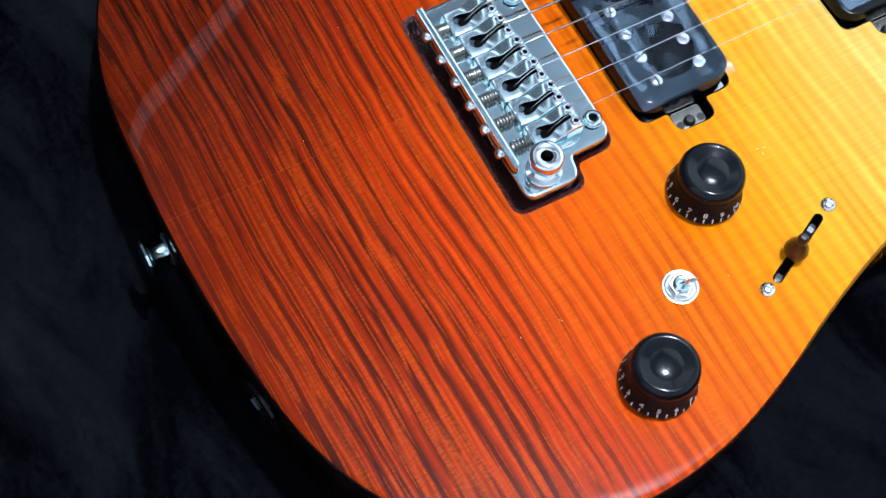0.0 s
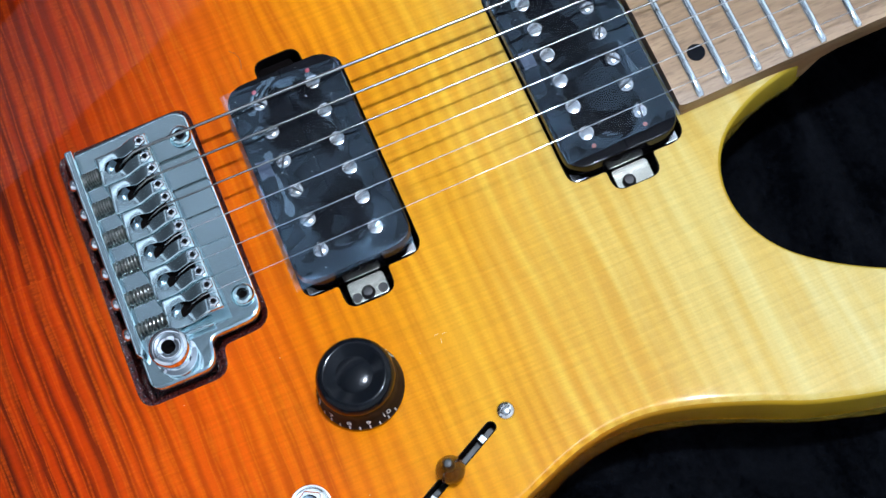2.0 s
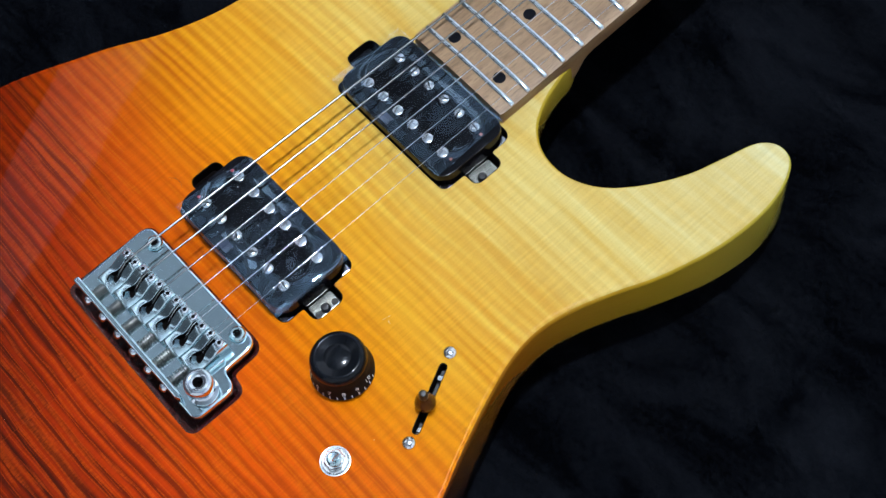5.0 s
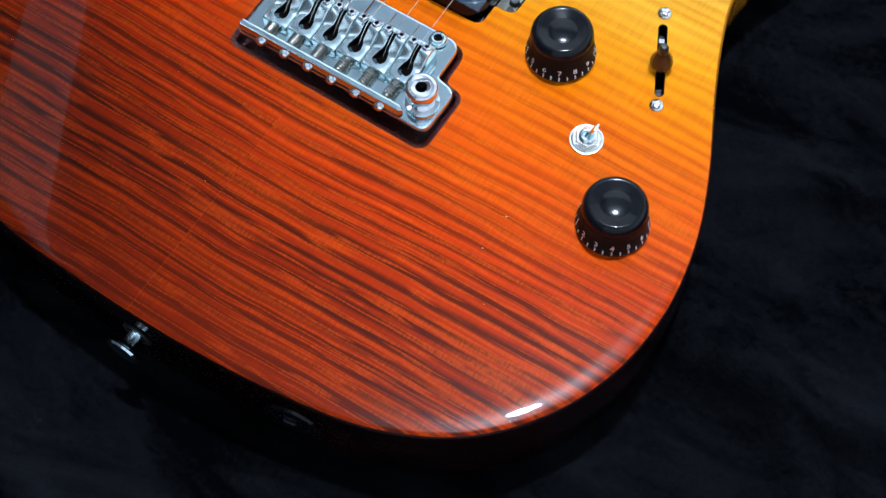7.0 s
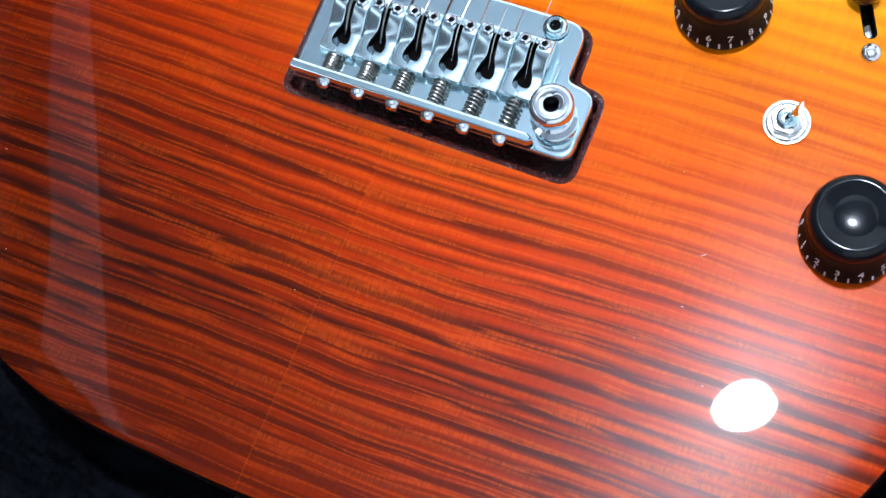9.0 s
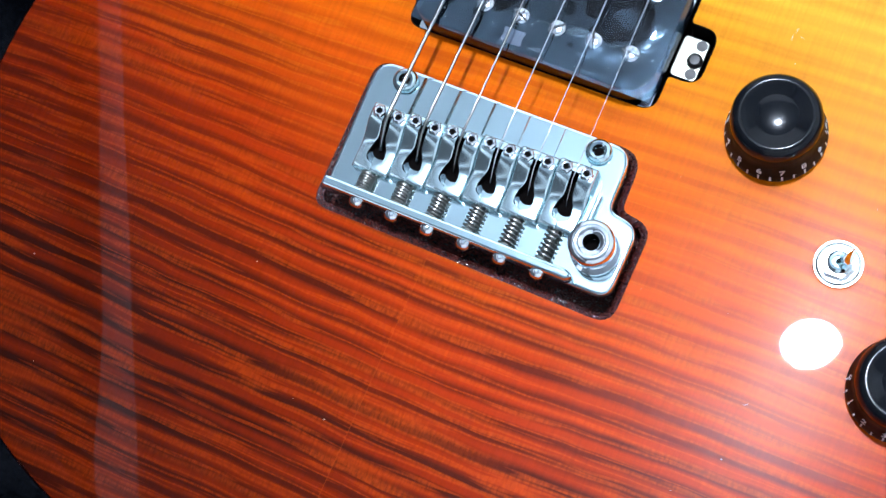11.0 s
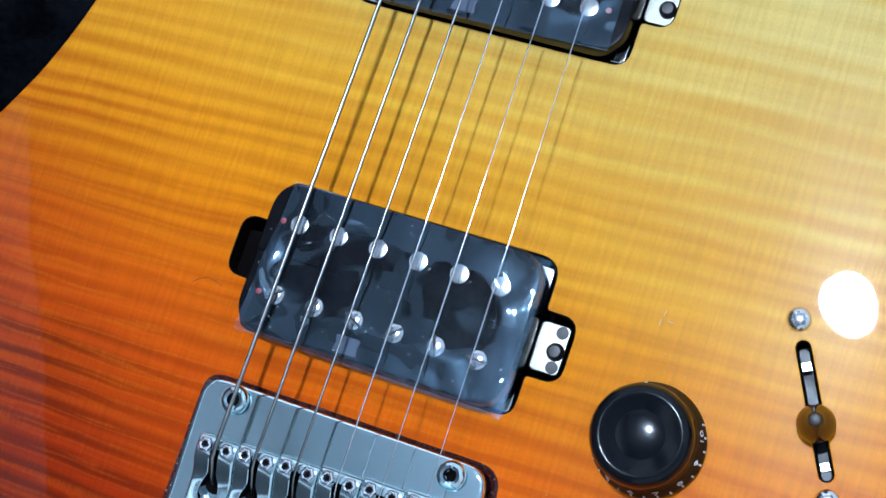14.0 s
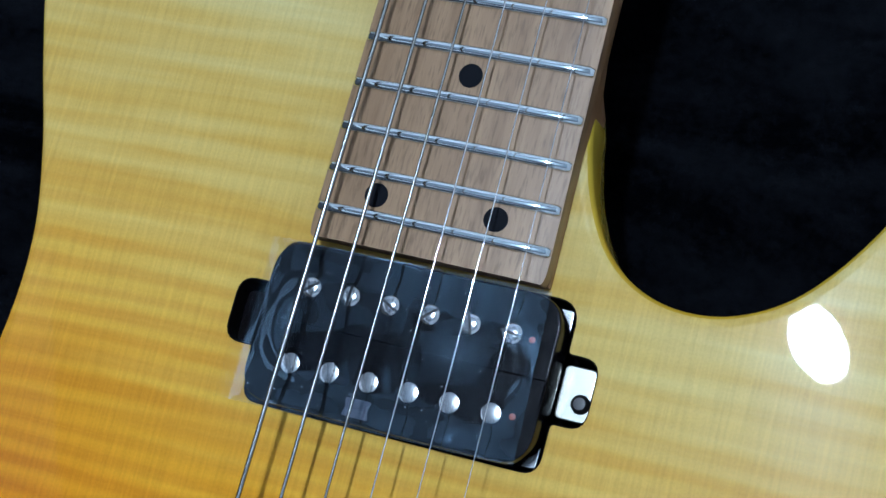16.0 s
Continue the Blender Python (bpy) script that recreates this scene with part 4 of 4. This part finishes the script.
def knob(name, label, x, y, front, facing):
    """A black top-hat knob: numbered skirt, fluted barrel, dished top with a dome."""
    def flute(a, r, z):
        return r - (0.15 if 9.5 < r < 12.3 and 8.0 < z < 13.5 and math.cos(a * 12) > 0.90 else 0.0)

    prof = [(0, 1.0), (12.6, 1.0), (13.2, 1.3), (13.3, 2.0), (12.9, 3.6), (12.5, 5.6), (12.2, 7.2), (12.0, 8.2), (11.9, 10.5), (11.75, 13.2), (11.6, 14.2), (11.3, 15.0), (10.8, 15.9), (10.2, 16.5), (9.6, 16.8), (9.1, 16.86), (8.7, 16.72), (7.0, 16.2), (5.5, 15.75), (5.1, 15.86), (4.5, 16.02), (3.6, 16.18), (2.4, 16.32), (1.2, 16.39), (0, 16.41)]
    ob = on(part(name, zones(lathe(prof, 72, flute)), [KNOB, KNOBSIDE], guitar, label, 32, at=(x, y, 0)))
    lean = math.degrees(math.atan2(12.9 - 12.2, 7.2 - 3.6))
    for n in range(11):
        a = facing + (n - front) * 27.0
        bm = lettering(str(n), 3.4)
        bm.transform(Matrix.Rotation(radians(90 - lean), 4, "X"))
        bm.transform(Matrix.Rotation(radians(a + 90), 4, "Z"))
        r = 12.53
        part("numeral", move(bm, r * math.cos(radians(a)), r * math.sin(radians(a)), 5.7), WHITE, ob, "white printed numeral")
    tick = None
    for n in range(22):
        a = facing + (n * 0.5 - front) * 27.0
        if tick is None:
            bm = move(rotate(box(-0.24, 0.24, -0.05, 0.06, -0.95, 0.95, 0.02), "X", -lean), 0, 0, 0)
            tick = part("tick_mark", bm, WHITE, ob, "white printed tick")
        else:
            tick = again(tick, (0, 0, 0), ob)
        tick.matrix_basis = Matrix.Rotation(radians(a + 90), 4, "Z") @ Matrix.Translation((0, -13.08 * MM, 2.95 * MM))
    part("shaft", lathe([(0, 0), (4.2, 0), (4.2, 1.2), (0, 1.2)], 20), SCREW, ob)
    return ob


knob("volume_knob", "gloss black top-hat volume knob with white numbers", 68.9, 31.0, 7, -62)
knob("tone_knob", "gloss black top-hat tone knob with white numbers", 121.3, -20.6, 4, -62)

# small toggle between the knobs
toggle = on(part("mini_toggle", lathe([(0, 0.0), (6.4, 0.0), (6.5, 0.35), (6.3, 0.75), (5.8, 0.85), (5.5, 0.7), (5.2, 0.45), (4.9, 0.42), (3.6, 0.5), (0, 0.5)], 40), WASHER, guitar, "small chrome toggle switch", at=(96.0, 4.2, 0)))
nutm = lathe([(0, 0.45), (4.6, 0.45), (4.6, 2.2), (4.2, 2.6), (0, 2.6)], 6)
part("hex_nut", nutm, WASHER, toggle, "steel hex nut")
part("bushing", lathe([(0, 2.0), (1.5, 2.0), (1.6, 4.0), (2.4, 4.1), (2.9, 3.7)] + [(2.9 if i % 2 else 2.65, 3.6 - 0.25 * i) for i in range(6)] + [(0, 1.9)], 24), CHROME, toggle, "threaded bushing")
bat = bmesh.new()
for z, a, b in ((0, 1.0, 1.0), (3.0, 1.1, 0.9), (6.0, 1.9, 0.8), (8.2, 2.2, 0.75), (9.0, 1.9, 0.5)):
    ring(bat, [Vector((a * math.cos(2 * math.pi * k / 16), b * math.sin(2 * math.pi * k / 16))) for k in range(16)], z)
bat.verts.ensure_lookup_table()
for j in range(4):
    bridge(bat, bat.verts[16 * j:16 * j + 16], bat.verts[16 * j + 16:16 * j + 32])
bat.faces.new(bat.verts[:16]), bat.faces.new(bat.verts[64:80])
rotate(bat, "Z", 90), rotate(bat, "Y", 20), rotate(bat, "X", -4)
part("bat_lever", move(bat, 0, 0, 2.6), CHROME, toggle, "flattened chrome lever")

# five-way selector in its slot
selector = on(part("pickup_selector", slab(capsule(SLOT_A, SLOT_B, 1.3), -8.5, -6.0, 0.2), SCREW, guitar, "five-way selector switch in a narrow slot"))
for t, name, sunk in ((0.14, "contact_plate", 1.0), (0.93, "contact_plate", 3.4)):
    p = Vector(SLOT_A).lerp(Vector(SLOT_B), t)
    pl = box(-1.1, 1.1, -1.0, 1.0, -2.2 - sunk, -1.6 - sunk, 0.1)
    rotate(pl, "Z", 27)
    part(name, move(pl, p.x, p.y, 0), BRIGHT, selector, "bright steel plate in the slot")
LEVER = (103.3, 45.8)
stalk = box(-1.1, 1.1, -0.9, 0.9, -7, 3.0, 0.2)
part("stalk", move(rotate(stalk, "Z", 27), LEVER[0], LEVER[1], 0), SCREW, selector, "black lever stalk")
tip = lathe([(0, 2.2), (3.3, 2.2), (4.2, 3.0), (4.35, 4.2), (3.9, 6.2), (2.8, 8.6), (1.9, 10.4), (1.55, 11.6), (1.4, 12.4), (0.9, 12.9), (0, 13.0)], 32)
part("lever_tip", tip, SMOKE, selector, "smoked brown plastic lever tip", at=(LEVER[0], LEVER[1], 0))
part("tip_core", lathe([(0, 2.0), (1.1, 2.0), (1.3, 8.0), (1.95, 10.2), (1.8, 13.2), (1.2, 14.3), (0, 14.6)], 20), SCREW, selector, at=(LEVER[0], LEVER[1], 0))
for k, (x, y) in enumerate(((92.9, 67.6), (110.3, 30.4))):
    s = part("mounting_screw", lathe([(0, 1.75), (1.2, 1.7), (2.2, 1.3), (2.8, 0.6), (2.9, 0.0), (0, 0.0)], 28), BRIGHT, selector, "domed cross-head steel screw", at=(x, y, 0.0))
    cross = join(box(-1.7, 1.7, -0.36, 0.36, 1.2, 1.68, 0.02), box(-0.36, 0.36, -1.7, 1.7, 1.2, 1.685, 0.02))
    part("cross_recess", rotate(cross, "Z", 25 + 40 * k), SCREW, s)

# strap button and jack on the tail edge
button = rotate(lathe([(0, 0), (4.6, 0), (4.8, 0.8), (3.2, 1.4), (3.0, 5.2), (3.6, 6.6), (6.4, 7.6), (7.1, 8.4), (6.6, 9.2), (3.0, 9.9), (0, 9.9)], 32), "X", 90)
sb = on(part("strap_button", button, CHROME, guitar, "chrome strap button on the tail edge", at=(-2.6, -140.2, -17.5)))
part("felt_washer", rotate(lathe([(0, 0), (6.0, 0), (6.2, 0.6), (5.8, 1.0), (0, 1.0)], 28), "X", 90), SCREW, sb, "black felt washer")
jk = rotate(lathe([(0, -0.4), (3.0, -0.4), (3.2, 0.3), (5.0, 0.4), (5.2, 1.2), (9.5, 1.4), (11.0, 1.0), (11.6, 0.0), (0, -0.5)], 40), "X", 90)
rotate(jk, "Z", 9)
jack = on(part("output_jack", jk, KNOB, guitar, "round black output jack on the tail edge", at=(62.5, -136.6, -20.5)))
part("jack_nut", rotate(rotate(lathe([(3.1, 1.0), (4.6, 1.0), (4.6, 2.2), (4.2, 2.5), (3.1, 2.5)], 6), "X", 90), "Z", 9), SHADESTEEL, jack, "small steel jack nut")


# ---- dust that has settled on the face and the film ----
def dust(x0, x1, y0, y1, z, count, seed):
    rng = random.Random(seed)
    verts, faces = [], []
    for k in range(count):
        x, y, a = rng.uniform(x0, x1), rng.uniform(y0, y1), rng.uniform(0, 6.28)
        l, w = rng.uniform(0.08, 0.22) * (3.0 if rng.random() < 0.12 else 1.0), rng.uniform(0.06, 0.13)
        u, v = Vector((math.cos(a), math.sin(a), 0)), Vector((-math.sin(a), math.cos(a), 0))
        i = len(verts)
        p = Vector((x, y, z))
        verts += [(p + u * l) * MM, (p + v * w) * MM, (p - u * l) * MM, (p - v * w) * MM, (p + Vector((0, 0, 0.12))) * MM]
        faces += [(i, i + 1, i + 4), (i + 1, i + 2, i + 4), (i + 2, i + 3, i + 4), (i + 3, i, i + 4)]
    mesh = bpy.data.meshes.new("dust")
    mesh.from_pydata(verts, [], faces)
    mesh.materials.append(DUST)
    ob = new("dust", mesh)
    ob.parent = guitar
    return on(tagged(ob, "pale specks of dust", kind="stuff"))


dust(-34, 36, 26, 62, 10.9, 45, 2)
dust(-34, 31, 116, 152, 8.3, 45, 3)
dust(50, 130, -90, 60, 0.02, 10, 5)
dust(-120, 50, -110, -40, 0.02, 6, 7)


def marks(name, label, spots, seed):
    """Short pale scratches, each a thin raised sliver."""
    rng = random.Random(seed)
    bm = bmesh.new()
    for x, y in spots:
        a = rng.uniform(0, 3.14)
        u = Vector((math.cos(a), math.sin(a), 0)) * rng.uniform(0.5, 1.2)
        tube([Vector((x, y, 0.02)) - u, Vector((x, y, 0.03)), Vector((x, y, 0.02)) + u], [0.02, 0.06, 0.02], 5, bm)
    return on(part(name, bm, DUST, guitar, label))


marks("scratches", "short pale scratches in the lacquer", [(63.5, 60.1), (65.4, 58.5), (63.0, 57.8), (88.0, -38.0)], 11)
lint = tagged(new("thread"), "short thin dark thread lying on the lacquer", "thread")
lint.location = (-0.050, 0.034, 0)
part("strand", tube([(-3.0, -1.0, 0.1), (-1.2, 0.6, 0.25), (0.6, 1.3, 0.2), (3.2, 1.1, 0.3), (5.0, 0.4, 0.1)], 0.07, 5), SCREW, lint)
